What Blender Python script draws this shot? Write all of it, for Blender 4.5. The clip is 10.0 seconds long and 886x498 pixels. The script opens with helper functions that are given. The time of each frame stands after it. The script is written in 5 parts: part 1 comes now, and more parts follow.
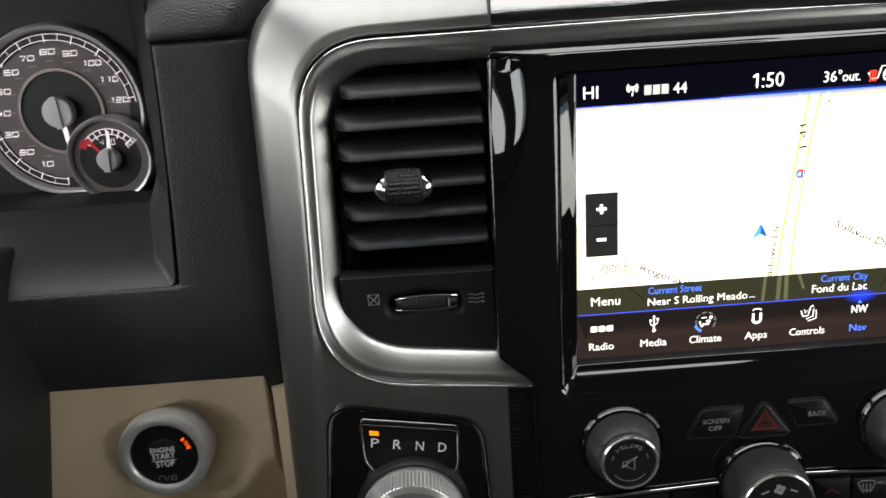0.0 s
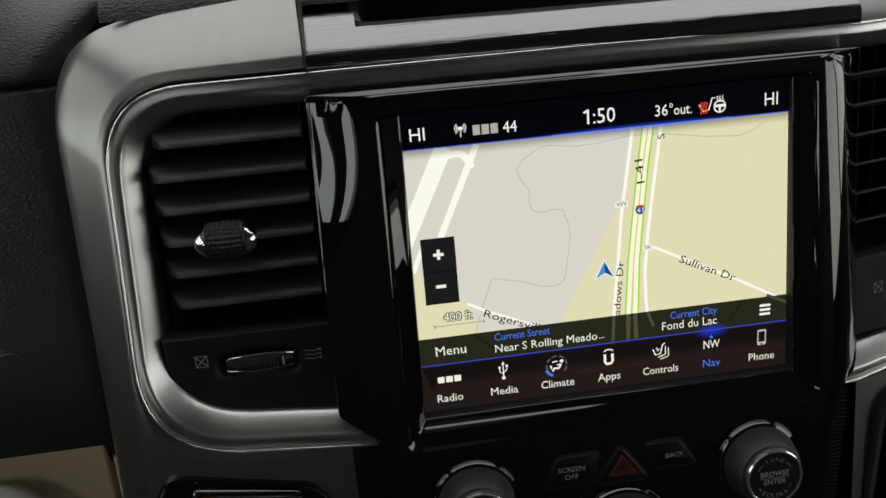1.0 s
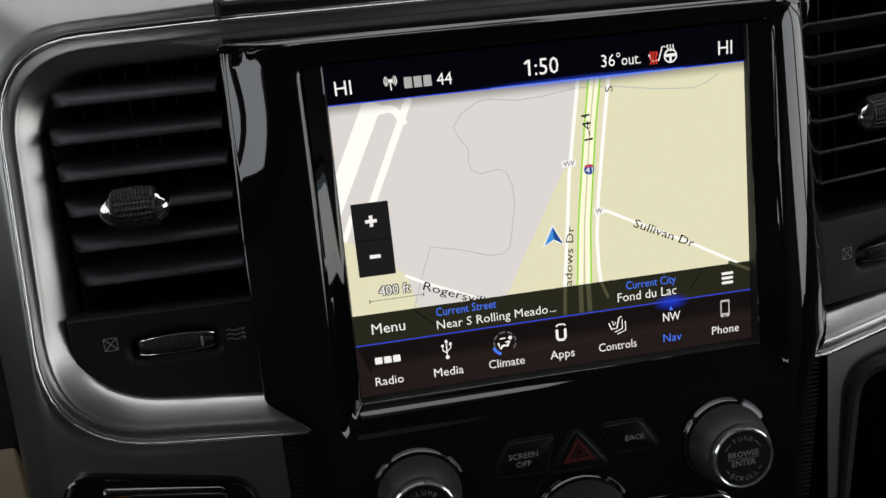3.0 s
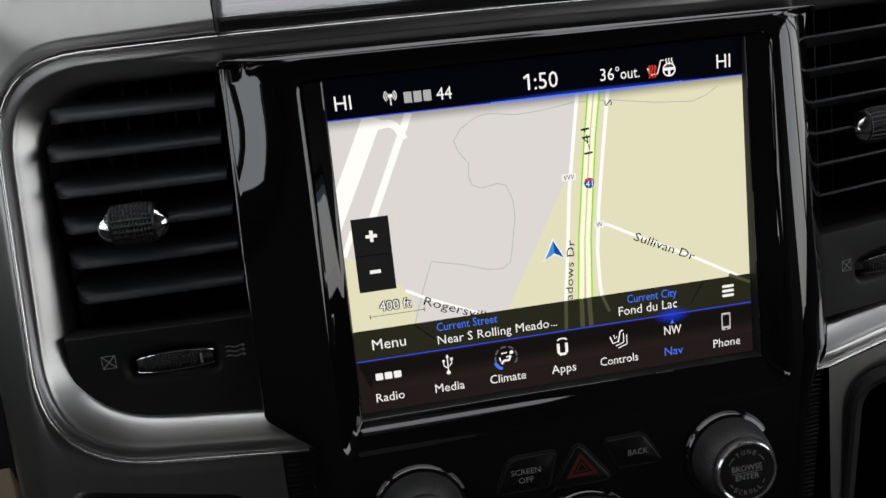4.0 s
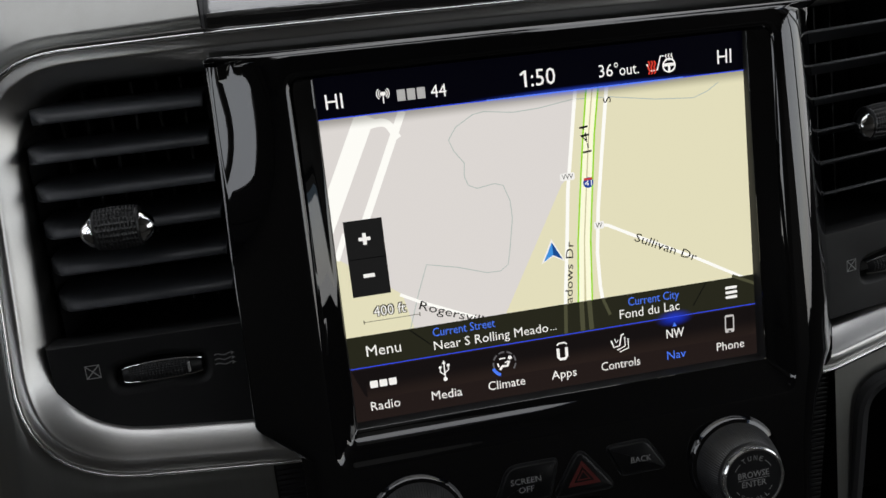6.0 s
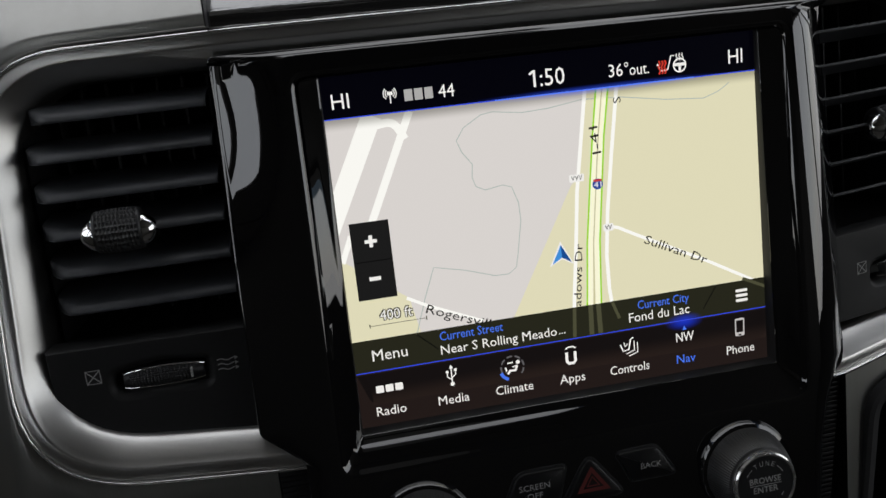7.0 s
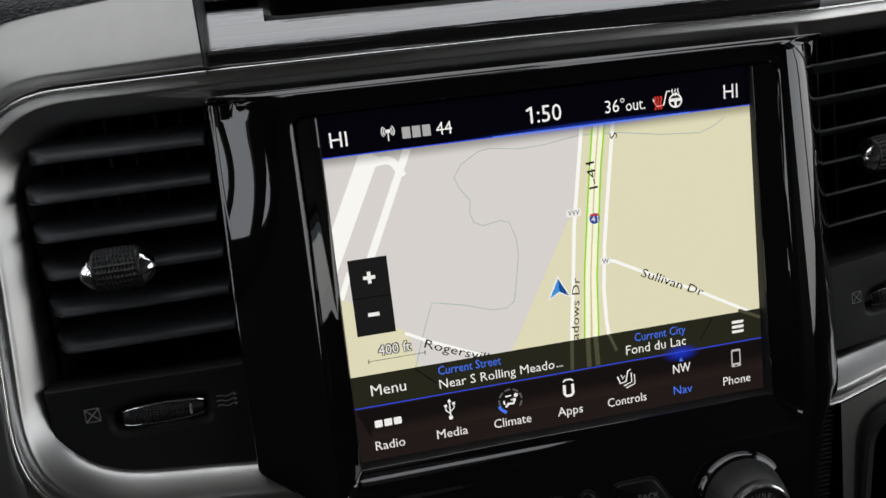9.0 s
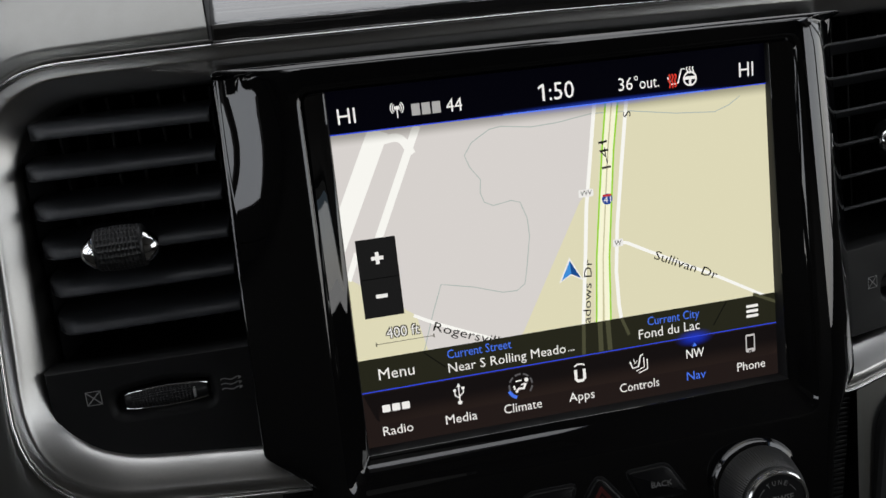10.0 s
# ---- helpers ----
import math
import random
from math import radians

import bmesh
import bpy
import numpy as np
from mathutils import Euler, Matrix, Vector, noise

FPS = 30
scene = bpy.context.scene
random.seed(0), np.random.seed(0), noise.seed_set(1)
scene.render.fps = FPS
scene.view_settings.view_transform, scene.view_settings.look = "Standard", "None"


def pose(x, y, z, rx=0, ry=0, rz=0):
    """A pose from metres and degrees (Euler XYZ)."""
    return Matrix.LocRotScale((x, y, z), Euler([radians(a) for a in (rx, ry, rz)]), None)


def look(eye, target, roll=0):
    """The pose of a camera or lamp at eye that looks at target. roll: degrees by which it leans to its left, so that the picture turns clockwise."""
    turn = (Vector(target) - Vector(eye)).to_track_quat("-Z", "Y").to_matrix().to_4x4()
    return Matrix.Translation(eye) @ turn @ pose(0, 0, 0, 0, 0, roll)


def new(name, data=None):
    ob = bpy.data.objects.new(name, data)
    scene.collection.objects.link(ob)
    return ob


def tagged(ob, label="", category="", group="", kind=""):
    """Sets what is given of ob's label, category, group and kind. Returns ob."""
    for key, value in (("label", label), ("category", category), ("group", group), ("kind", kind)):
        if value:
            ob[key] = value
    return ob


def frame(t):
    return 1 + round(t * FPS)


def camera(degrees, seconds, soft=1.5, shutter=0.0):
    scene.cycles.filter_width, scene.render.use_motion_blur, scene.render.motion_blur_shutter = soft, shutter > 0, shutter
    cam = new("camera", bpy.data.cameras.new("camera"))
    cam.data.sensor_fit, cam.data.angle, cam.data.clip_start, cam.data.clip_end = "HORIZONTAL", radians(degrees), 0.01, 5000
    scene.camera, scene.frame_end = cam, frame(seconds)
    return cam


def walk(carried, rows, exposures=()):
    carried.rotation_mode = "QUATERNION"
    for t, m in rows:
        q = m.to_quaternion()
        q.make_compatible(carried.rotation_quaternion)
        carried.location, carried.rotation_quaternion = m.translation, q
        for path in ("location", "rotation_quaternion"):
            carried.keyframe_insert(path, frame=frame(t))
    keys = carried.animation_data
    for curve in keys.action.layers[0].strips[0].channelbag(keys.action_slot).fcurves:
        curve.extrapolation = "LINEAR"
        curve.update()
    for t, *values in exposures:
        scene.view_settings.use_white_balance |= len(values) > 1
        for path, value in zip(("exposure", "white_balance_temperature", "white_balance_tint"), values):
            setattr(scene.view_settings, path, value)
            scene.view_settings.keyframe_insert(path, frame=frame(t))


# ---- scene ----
DASH = pose(0, 0, 1.05, -15)
EXPOSURES = ((0.0, 1.42, 6800, 8), (0.1, 1.14, 6800, 7), (0.2, 0.65, 6800, 5), (0.3, 0.37, 6800, 4), (0.6, 0.13, 6800, 4), (1.0, 0.04, 6800, 4), (1.5, 0.05, 6750, 6), (2.5, 0.1, 6550, 10), (5.5, 0.1, 6500, 10), (7.0, 0.02, 6500, 10), (10.0, 0.0, 6500, 10))
cam = camera(58.0, 10.0, shutter=0.2)
PATH = [
    (0, (-1.522, -3.504, 0.428), (-1.489, -1.595, -0.167), -3.9),
    (0.5, (-1.295, -3.459, 0.45), (-1.166, -1.545, -0.114), -4.7),
    (1, (-1.031, -3.325, 0.436), (-0.844, -1.409, -0.107), -5.1),
    (1.5, (-0.992, -3.274, 0.351), (-0.784, -1.351, -0.159), -5.5),
    (2, (-0.974, -3.249, 0.244), (-0.76, -1.325, -0.256), -5.6),
    (2.5, (-0.881, -3.137, 0.067), (-0.65, -1.209, -0.413), -5.6),
    (2.7, (-0.847, -3.139, 0.097), (-0.61, -1.213, -0.385), -5.7),
    (4, (-0.878, -3.12, 0.096), (-0.612, -1.188, -0.348), -6.1),
    (4.5, (-0.845, -3.122, 0.094), (-0.567, -1.19, -0.344), -6.1),
    (5, (-0.868, -3.118, 0.115), (-0.579, -1.188, -0.319), -6.2),
    (5.5, (-0.908, -3.085, 0.107), (-0.619, -1.154, -0.325), -6.2),
    (5.7, (-0.873, -3.059, 0.068), (-0.589, -1.126, -0.36), -6.4),
    (7, (-0.923, -2.966, 0.049), (-0.62, -1.035, -0.373), -6.4),
    (7.5, (-0.905, -2.986, 0.046), (-0.595, -1.055, -0.372), -6.4),
    (8, (-0.874, -3.041, 0.118), (-0.565, -1.11, -0.303), -6.5),
    (8.5, (-0.853, -2.995, 0.144), (-0.542, -1.065, -0.276), -6.5),
    (9, (-0.918, -2.954, 0.177), (-0.602, -1.023, -0.241), -6.5),
    (9.5, (-0.982, -2.878, 0.093), (-0.665, -0.947, -0.32), -6.5),
    (10, (-0.958, -2.897, 0.088), (-0.639, -0.966, -0.325), -6.4),
]
walk(cam, [(t, DASH @ look(Vector(eye) / 10, Vector(target) / 10, roll)) for t, eye, target, roll in PATH], EXPOSURES)

# ---- world and lights ----
world = bpy.data.worlds.new("overcast_sky")
scene.world = world
world.use_nodes = True
wn = world.node_tree.nodes
sky = wn.new("ShaderNodeTexSky")
sky.sky_type, sky.sun_disc = "NISHITA", False
sky.sun_elevation, sky.sun_rotation = radians(50), radians(200)
world.node_tree.links.new(sky.outputs[0], wn["Background"].inputs[0])
wn["Background"].inputs[1].default_value = 0.06

sun = new("sun", bpy.data.lights.new("sun", "SUN"))
sun.data.energy, sun.data.angle, sun.data.color = 0.6, radians(20), (1.0, 0.96, 0.9)
sun.matrix_world = look((0, 0, 0), (0.3, 0.5, -1.1))


def window_light(name, eye, target, wide, high, watts, color=(1.0, 1.0, 0.99)):
    """Daylight of a window opening, as one area lamp in the opening."""
    ob = new(name, bpy.data.lights.new(name, "AREA"))
    ob.data.shape, ob.data.size, ob.data.size_y = "RECTANGLE", wide, high
    ob.data.energy, ob.data.color = watts, color
    ob.matrix_world = look(eye, target)
    return ob


window_light("windshield_daylight", (0.1, 0.36, 1.62), (0.1, -0.08, 1.06), 1.9, 1.16, 9.8)
window_light("driver_window_daylight", (-1.06, -0.60, 1.37), (0.0, -0.60, 1.32), 1.9, 0.92, 7.6)
window_light("passenger_window_daylight", (1.36, -0.60, 1.26), (0.0, -0.60, 1.22), 1.9, 0.86, 8.0)

# ---- materials ----


def material(name, color, rough=0.5, metal=0.0, grain=0.0, grain_size=400.0, bump=0.0, bump_size=600.0, kind="noise",
             spec=0.5, coat=0.0, emit=None, power=1.0, rough_var=0.0, stretch=None, ior=1.5):
    """A surface with two scales of colour variation, roughness variation and fine relief, in real-world size."""
    m = bpy.data.materials.new(name)
    m.use_nodes = True
    nodes, links = m.node_tree.nodes, m.node_tree.links
    p = nodes["Principled BSDF"]
    p.inputs["Base Color"].default_value = (*color, 1)
    p.inputs["Roughness"].default_value, p.inputs["Metallic"].default_value = rough, metal
    p.inputs["Specular IOR Level"].default_value, p.inputs["Coat Weight"].default_value = spec, coat
    p.inputs["Coat Roughness"].default_value, p.inputs["IOR"].default_value = 0.03, ior
    place = nodes.new("ShaderNodeTexCoord").outputs["Object"]
    if stretch:
        mapping = nodes.new("ShaderNodeMapping")
        mapping.inputs["Scale"].default_value = stretch
        links.new(place, mapping.inputs[0])
        place = mapping.outputs[0]

    def tex(size, detail=4.0):
        t = nodes.new("ShaderNodeTexNoise")
        t.inputs["Scale"].default_value, t.inputs["Detail"].default_value = size, detail
        links.new(place, t.inputs["Vector"])
        return t.outputs["Fac"]

    if grain:
        fine, broad = tex(grain_size), tex(grain_size / 25, 2.0)
        add = nodes.new("ShaderNodeMath")
        add.operation = "ADD"
        links.new(fine, add.inputs[0]), links.new(broad, add.inputs[1])
        ramp = nodes.new("ShaderNodeMapRange")
        ramp.inputs["From Min"].default_value, ramp.inputs["From Max"].default_value = 0.6, 1.4
        ramp.inputs["To Min"].default_value, ramp.inputs["To Max"].default_value = 1 - grain, 1 + grain
        links.new(add.outputs[0], ramp.inputs[0])
        mul = nodes.new("ShaderNodeVectorMath")
        mul.operation = "SCALE"
        mul.inputs[0].default_value = color
        links.new(ramp.outputs[0], mul.inputs["Scale"])
        links.new(mul.outputs[0], p.inputs["Base Color"])
    if rough_var:
        r = nodes.new("ShaderNodeMapRange")
        r.inputs["From Min"].default_value, r.inputs["From Max"].default_value = 0.3, 0.7
        r.inputs["To Min"].default_value, r.inputs["To Max"].default_value = max(0.0, rough - rough_var), rough + rough_var
        links.new(tex(60.0, 6.0), r.inputs[0])
        links.new(r.outputs[0], p.inputs["Roughness"])
    if bump:
        b = nodes.new("ShaderNodeBump")
        b.inputs["Strength"].default_value, b.inputs["Distance"].default_value = bump, 0.0006
        if kind == "leather":
            v = nodes.new("ShaderNodeTexVoronoi")
            v.feature = "SMOOTH_F1"
            v.inputs["Scale"].default_value = bump_size
            warp = nodes.new("ShaderNodeTexNoise")
            warp.inputs["Scale"].default_value = bump_size / 3
            links.new(place, warp.inputs["Vector"])
            mix = nodes.new("ShaderNodeVectorMath")
            mix.operation = "MULTIPLY_ADD"
            mix.inputs[1].default_value = (0.0012, 0.0012, 0.0012)
            links.new(warp.outputs["Color"], mix.inputs[0])
            links.new(place, mix.inputs[2])
            links.new(mix.outputs[0], v.inputs["Vector"])
            links.new(v.outputs["Distance"], b.inputs["Height"])
        else:
            links.new(tex(bump_size, 3.0), b.inputs["Height"])
        links.new(b.outputs[0], p.inputs["Normal"])
    if emit:
        p.inputs["Emission Color"].default_value = (*emit, 1)
        p.inputs["Emission Strength"].default_value = power
    return m


def srgb(r, g, b):
    return tuple((c / 255 / 12.92) if c < 11 else ((c / 255 + 0.055) / 1.055) ** 2.4 for c in (r, g, b))


def lit(name, r, g, b, power=1.0):
    """A glowing colour of the display, given as it shows on the panel."""
    return material(name, (0.004, 0.004, 0.004), 0.3, emit=srgb(r, g, b), power=power, spec=0.03)


def faded(name, rgb, radius_x, radius_z, strength=1.0):
    """A soft glow (or a soft shade) of the display that fades out from its middle line, in the object's own axes."""
    m = bpy.data.materials.new(name)
    m.use_nodes = True
    nodes, links = m.node_tree.nodes, m.node_tree.links
    nodes.remove(nodes["Principled BSDF"])
    uv = nodes.new("ShaderNodeUVMap")
    mapping = nodes.new("ShaderNodeMapping")
    mapping.inputs["Scale"].default_value = (radius_x, radius_z, 1)
    links.new(uv.outputs[0], mapping.inputs[0])
    length = nodes.new("ShaderNodeVectorMath")
    length.operation = "LENGTH"
    links.new(mapping.outputs[0], length.inputs[0])
    ramp = nodes.new("ShaderNodeMapRange")
    ramp.interpolation_type = "SMOOTHSTEP"
    ramp.inputs["To Min"].default_value, ramp.inputs["To Max"].default_value = strength, 0.0
    links.new(length.outputs["Value"], ramp.inputs[0])
    clear, glow, both = nodes.new("ShaderNodeBsdfTransparent"), nodes.new("ShaderNodeEmission"), nodes.new("ShaderNodeMixShader")
    glow.inputs[0].default_value = (*srgb(*rgb), 1)
    links.new(ramp.outputs[0], both.inputs[0]), links.new(clear.outputs[0], both.inputs[1]), links.new(glow.outputs[0], both.inputs[2])
    links.new(both.outputs[0], nodes["Material Output"].inputs[0])
    return m


GLOSS = material("piano_black", (0.003, 0.003, 0.0035), 0.022, spec=1.0)
STREAK = material("black_streaked_lacquer", (0.008, 0.008, 0.009), 0.06, spec=1.0, rough_var=0.03, stretch=(0.02, 1.0, 1.0), bump=0.45, bump_size=700, ior=2.0)
SATIN = material("satin_grey_brushed_paint", (0.27, 0.268, 0.256), 0.33, metal=0.92, grain=0.07, grain_size=3000, bump=0.03, bump_size=3500, stretch=(1.0, 1.0, 0.03))
BRIGHT = material("satin_silver_trim", (0.55, 0.543, 0.53), 0.33, metal=1.0, grain=0.03, grain_size=1500, bump=0.01, bump_size=2500, rough_var=0.02)
CHROME = material("chrome", (0.8, 0.8, 0.8), 0.06, metal=1.0, rough_var=0.03)
SOFTCHROME = material("soft_chrome", (0.8, 0.8, 0.79), 0.15, metal=0.92, grain=0.04, grain_size=1500)
LEATHER = material("black_grained_vinyl", (0.027, 0.030, 0.034), 0.45, grain=0.15, grain_size=900, bump=0.75, bump_size=1050, kind="leather", stretch=(0.7, 1.0, 1.2))
PLASTIC = material("matte_black_plastic", (0.009, 0.009, 0.010), 0.42, spec=0.28, grain=0.12, grain_size=900, bump=0.08, bump_size=2500)
RUBBER = material("black_rubber", (0.011, 0.011, 0.011), 0.5, spec=0.4, grain=0.15, grain_size=1500, bump=0.1, bump_size=3000)
TABRUBBER = material("moulded_rubber_grip", (0.017, 0.017, 0.018), 0.38, spec=0.5, grain=0.1, grain_size=2000)
DARK = material("dark_cavity_plastic", (0.008, 0.008, 0.009), 0.6, grain=0.1)
LOUVRE = material("grey_black_louvre_plastic", (0.040, 0.042, 0.046), 0.40, spec=0.3, grain=0.35, grain_size=2200, bump=0.12, bump_size=2200)
HOOD = material("dark_grey_smooth_plastic", (0.024, 0.026, 0.029), 0.42, grain=0.08, grain_size=900, bump=0.03, bump_size=2500)
BEIGE = material("tan_soft_plastic", (0.66, 0.53, 0.355), 0.55, grain=0.06, grain_size=900, bump=0.12, bump_size=1500)
GREYLIP = material("satin_dark_grey_plastic", (0.10, 0.10, 0.098), 0.32, grain=0.08, grain_size=1200, bump=0.03, bump_size=2500)
BLACKCHROME = material("black_chrome", (0.16, 0.16, 0.165), 0.12, metal=1.0, rough_var=0.03)
KEY = material("black_key_plastic", (0.006, 0.006, 0.0065), 0.34, spec=0.3, grain=0.1, grain_size=1500, bump=0.04, bump_size=3000)
VENTBLACK = material("deep_black_vent_plastic", (0.0115, 0.0115, 0.012), 0.5, spec=0.24, grain=0.12, grain_size=1500, bump=0.06, bump_size=2500)
DIAL = material("gauge_face_grey", (0.18, 0.155, 0.150), 0.5, grain=0.1, grain_size=1200)
DIALDARK = material("gauge_face_black", (0.012, 0.012, 0.013), 0.5, grain=0.1, grain_size=1200)
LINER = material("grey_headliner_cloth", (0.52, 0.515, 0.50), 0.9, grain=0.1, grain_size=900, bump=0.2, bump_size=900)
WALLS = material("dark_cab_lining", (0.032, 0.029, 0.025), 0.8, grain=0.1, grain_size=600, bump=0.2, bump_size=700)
PRINT = material("grey_white_print", (0.29, 0.29, 0.285), 0.6, grain=0.08, grain_size=3000)
REDPRINT = material("red_print", (0.085, 0.010, 0.008), 0.5, grain=0.1, grain_size=3000)
KNURL = material("silver_knurled_metal", (0.62, 0.62, 0.61), 0.3, metal=0.9, grain=0.06, grain_size=1500)

# ---- geometry helpers (millimetres in the dash's own axes: x right, y into the dash, z up) ----
MM = 0.001


def thing(name, at, label, category, group="", kind="", lean=False):
    """An empty at a place of the dash that carries the parts of one thing."""
    ob = new(name)
    ob.empty_display_size = 0.01
    ob.matrix_basis = DASH @ Matrix.Translation(Vector(at) * MM)
    ob["at"] = at
    if lean:
        ob["lean"] = float(lean)
    return tagged(ob, label, category, group, kind)


def leaning(z):
    """How far the control face stands back at a height: the face leans a little against the screen."""
    return 0.065 * (z + 150)


def mesh_of(bm, name, mat, at=(0, 0, 0), smooth=35, lean=0.0):
    bmesh.ops.remove_doubles(bm, verts=bm.verts, dist=0.0005)
    bmesh.ops.recalc_face_normals(bm, faces=bm.faces)
    off = Vector(at)
    for v in bm.verts:
        if lean:
            v.co.y += lean * leaning(v.co.z)
        v.co = (v.co - off) * MM
    for f in bm.faces:
        f.smooth = True
    limit = radians(smooth)
    for e in bm.edges:
        e.smooth = len(e.link_faces) == 2 and e.calc_face_angle(0.0) < limit
    me = bpy.data.meshes.new(name)
    bm.to_mesh(me)
    bm.free()
    me.materials.append(mat)
    return me


def part(name, bm, mat, parent, label="", smooth=35):
    """One mesh under a thing, or under a part of it."""
    at = parent["at"]
    ob = new(name, mesh_of(bm, name, mat, at, smooth, parent["lean"] if "lean" in parent else 0.0))
    if "lean" in parent:
        ob["lean"] = parent["lean"]
    ob.parent = parent
    ob["at"] = at
    return tagged(ob, label)


def solid(name, bm, mat, at, label, category, group="", kind="", smooth=35):
    """A thing that is one mesh."""
    ob = new(name, mesh_of(bm, name, mat, at, smooth))
    ob.matrix_basis = DASH @ Matrix.Translation(Vector(at) * MM)
    ob["at"] = at
    return tagged(ob, label, category, group, kind)


def rounded(points, radii, steps=6, closed=True):
    """A polygon or a line with its corners rounded, every corner in the same number of steps."""
    out, n = [], len(points)
    radii = [radii] * n if not isinstance(radii, (list, tuple)) else radii
    for i, (p, r) in enumerate(zip(points, radii)):
        p = Vector(p)
        if not closed and i in (0, n - 1):
            out.append(p)
            continue
        a, b = Vector(points[i - 1]) - p, Vector(points[(i + 1) % n]) - p
        if r <= 0:
            out += [p.copy() for _ in range(steps + 1)]
            continue
        half = a.angle(b) / 2
        cut = min(r / math.tan(half), a.length * 0.499, b.length * 0.499)
        p0, p1 = p + a.normalized() * cut, p + b.normalized() * cut
        for k in range(steps + 1):
            t = k / steps
            out.append(p0 * (1 - t) ** 2 + p * 2 * t * (1 - t) + p1 * t * t)
    return [(v[0], v[1]) for v in out]


def inset(points, d):
    """A polygon moved inwards by d (outwards: minus)."""
    n, out = len(points), []
    area = sum(points[i - 1][0] * points[i][1] - points[i][0] * points[i - 1][1] for i in range(n))
    s = 1 if area > 0 else -1
    for i in range(n):
        p, a, b = Vector(points[i]), Vector(points[i - 1]), Vector(points[(i + 1) % n])
        u, v = (p - a), (b - p)
        if u.length < 1e-6:
            u = v
        if v.length < 1e-6:
            v = u
        u, v = u.normalized(), v.normalized()
        nrm = Vector((-(u.y + v.y), u.x + v.x))
        nrm = nrm.normalized() if nrm.length > 1e-6 else Vector((-u.y, u.x))
        k = max(0.4, nrm.dot(Vector((-u.y, u.x))))
        q = p + nrm * (s * d / k)
        out.append((q.x, q.y))
    return out


def finer(step, first, *others):
    """Lines with the same number of points, their long sides cut into steps so that the skin over them shades evenly."""
    n = len(first)
    out = [[] for _ in range(1 + len(others))]
    for i in range(n):
        j = (i + 1) % n
        cuts = max(1, math.ceil(math.dist(first[i], first[j]) / step))
        for k in range(cuts):
            for line, to in zip((first, *others), out):
                a, b = line[i], line[j]
                to.append((a[0] + (b[0] - a[0]) * k / cuts, a[1] + (b[1] - a[1]) * k / cuts))
    return out


def loft(bm, loops, closed=True, cap_first=False, cap_last=False):
    """A skin over loops of equally many (x, y, z) points."""
    rows = [[bm.verts.new(p) for p in loop] for loop in loops]
    n = len(rows[0])
    for a, b in zip(rows, rows[1:]):
        for i in range(n if closed else n - 1):
            j = (i + 1) % n
            bm.faces.new((a[i], a[j], b[j], b[i]))
    if cap_first:
        bm.faces.new(rows[0])
    if cap_last:
        bm.faces.new(rows[-1])
    return rows


def at_y(points, y):
    return [(x, y, z) for x, z in points]


def prism(bm, outline, front, back, bevel=0.0):
    """A plate with the outline in x and z, from the front's y to the back's, its front edge rounded."""
    loops = [at_y(outline, back), at_y(outline, front + bevel)]
    if bevel:
        loops += [at_y(inset(outline, bevel * 0.3), front + bevel * 0.3), at_y(inset(outline, bevel), front)]
    loft(bm, loops, cap_first=True, cap_last=True)
    return bm


def rect(x0, z0, x1, z1, r=0.0, steps=4):
    return rounded([(x0, z0), (x1, z0), (x1, z1), (x0, z1)], r, steps) if r else [(x0, z0), (x1, z0), (x1, z1), (x0, z1)]


def lathe(bm, profile, centre, n=48, caps=True):
    """A turned body round an axis along y: profile of (radius, y) from front to back."""
    cx, cz = centre
    loops = []
    for r, y in profile:
        loops.append([(cx + r * math.cos(2 * math.pi * i / n), y, cz + r * math.sin(2 * math.pi * i / n)) for i in range(n)])
    loft(bm, loops, cap_first=caps, cap_last=caps)
    return bm


def knurled(bm, profile, centre, teeth=72, depth=0.4):
    """A turned body with teeth round it."""
    cx, cz = centre
    n = teeth * 2
    loops = []
    for r, y, k in profile:
        loops.append([(cx + (r - depth * k * (i % 2)) * math.cos(2 * math.pi * i / n), y, cz + (r - depth * k * (i % 2)) * math.sin(2 * math.pi * i / n)) for i in range(n)])
    loft(bm, loops, cap_first=True, cap_last=True)
    return bm


def ribbon(bm, points, width, y, thick=0.0, closed=False):
    """A flat band along a line in x and z; with a thickness it is a bar."""
    pts = [Vector(p) for p in points]
    n = len(pts)
    left, right = [], []
    for i, p in enumerate(pts):
        a = pts[i - 1] if i or closed else p
        b = pts[(i + 1) % n] if i < n - 1 or closed else p
        d = (b - a).normalized()
        nn = Vector((-d.y, d.x)) * width / 2
        left.append((p + nn)), right.append((p - nn))
    if thick:
        loops = [[(q.x, y + thick, q.y) for q in left], [(q.x, y, q.y) for q in left], [(q.x, y, q.y) for q in right], [(q.x, y + thick, q.y) for q in right]]
    else:
        loops = [[(q.x, y, q.y) for q in left], [(q.x, y, q.y) for q in right]]
    loft(bm, loops, closed=closed)
    return bm


def tube(bm, points, r, n=8):
    """A round bar along points (x, y, z)."""
    pts = [Vector(p) for p in points]
    loops = []
    for i, p in enumerate(pts):
        d = (pts[min(i + 1, len(pts) - 1)] - pts[max(i - 1, 0)]).normalized()
        u = d.orthogonal().normalized() if abs(d.y) > 0.9 else d.cross(Vector((0, 1, 0))).normalized()
        w = d.cross(u)
        loops.append([tuple(p + u * r * math.cos(2 * math.pi * k / n) + w * r * math.sin(2 * math.pi * k / n)) for k in range(n)])
    loft(bm, loops, cap_first=True, cap_last=True)
    return bm


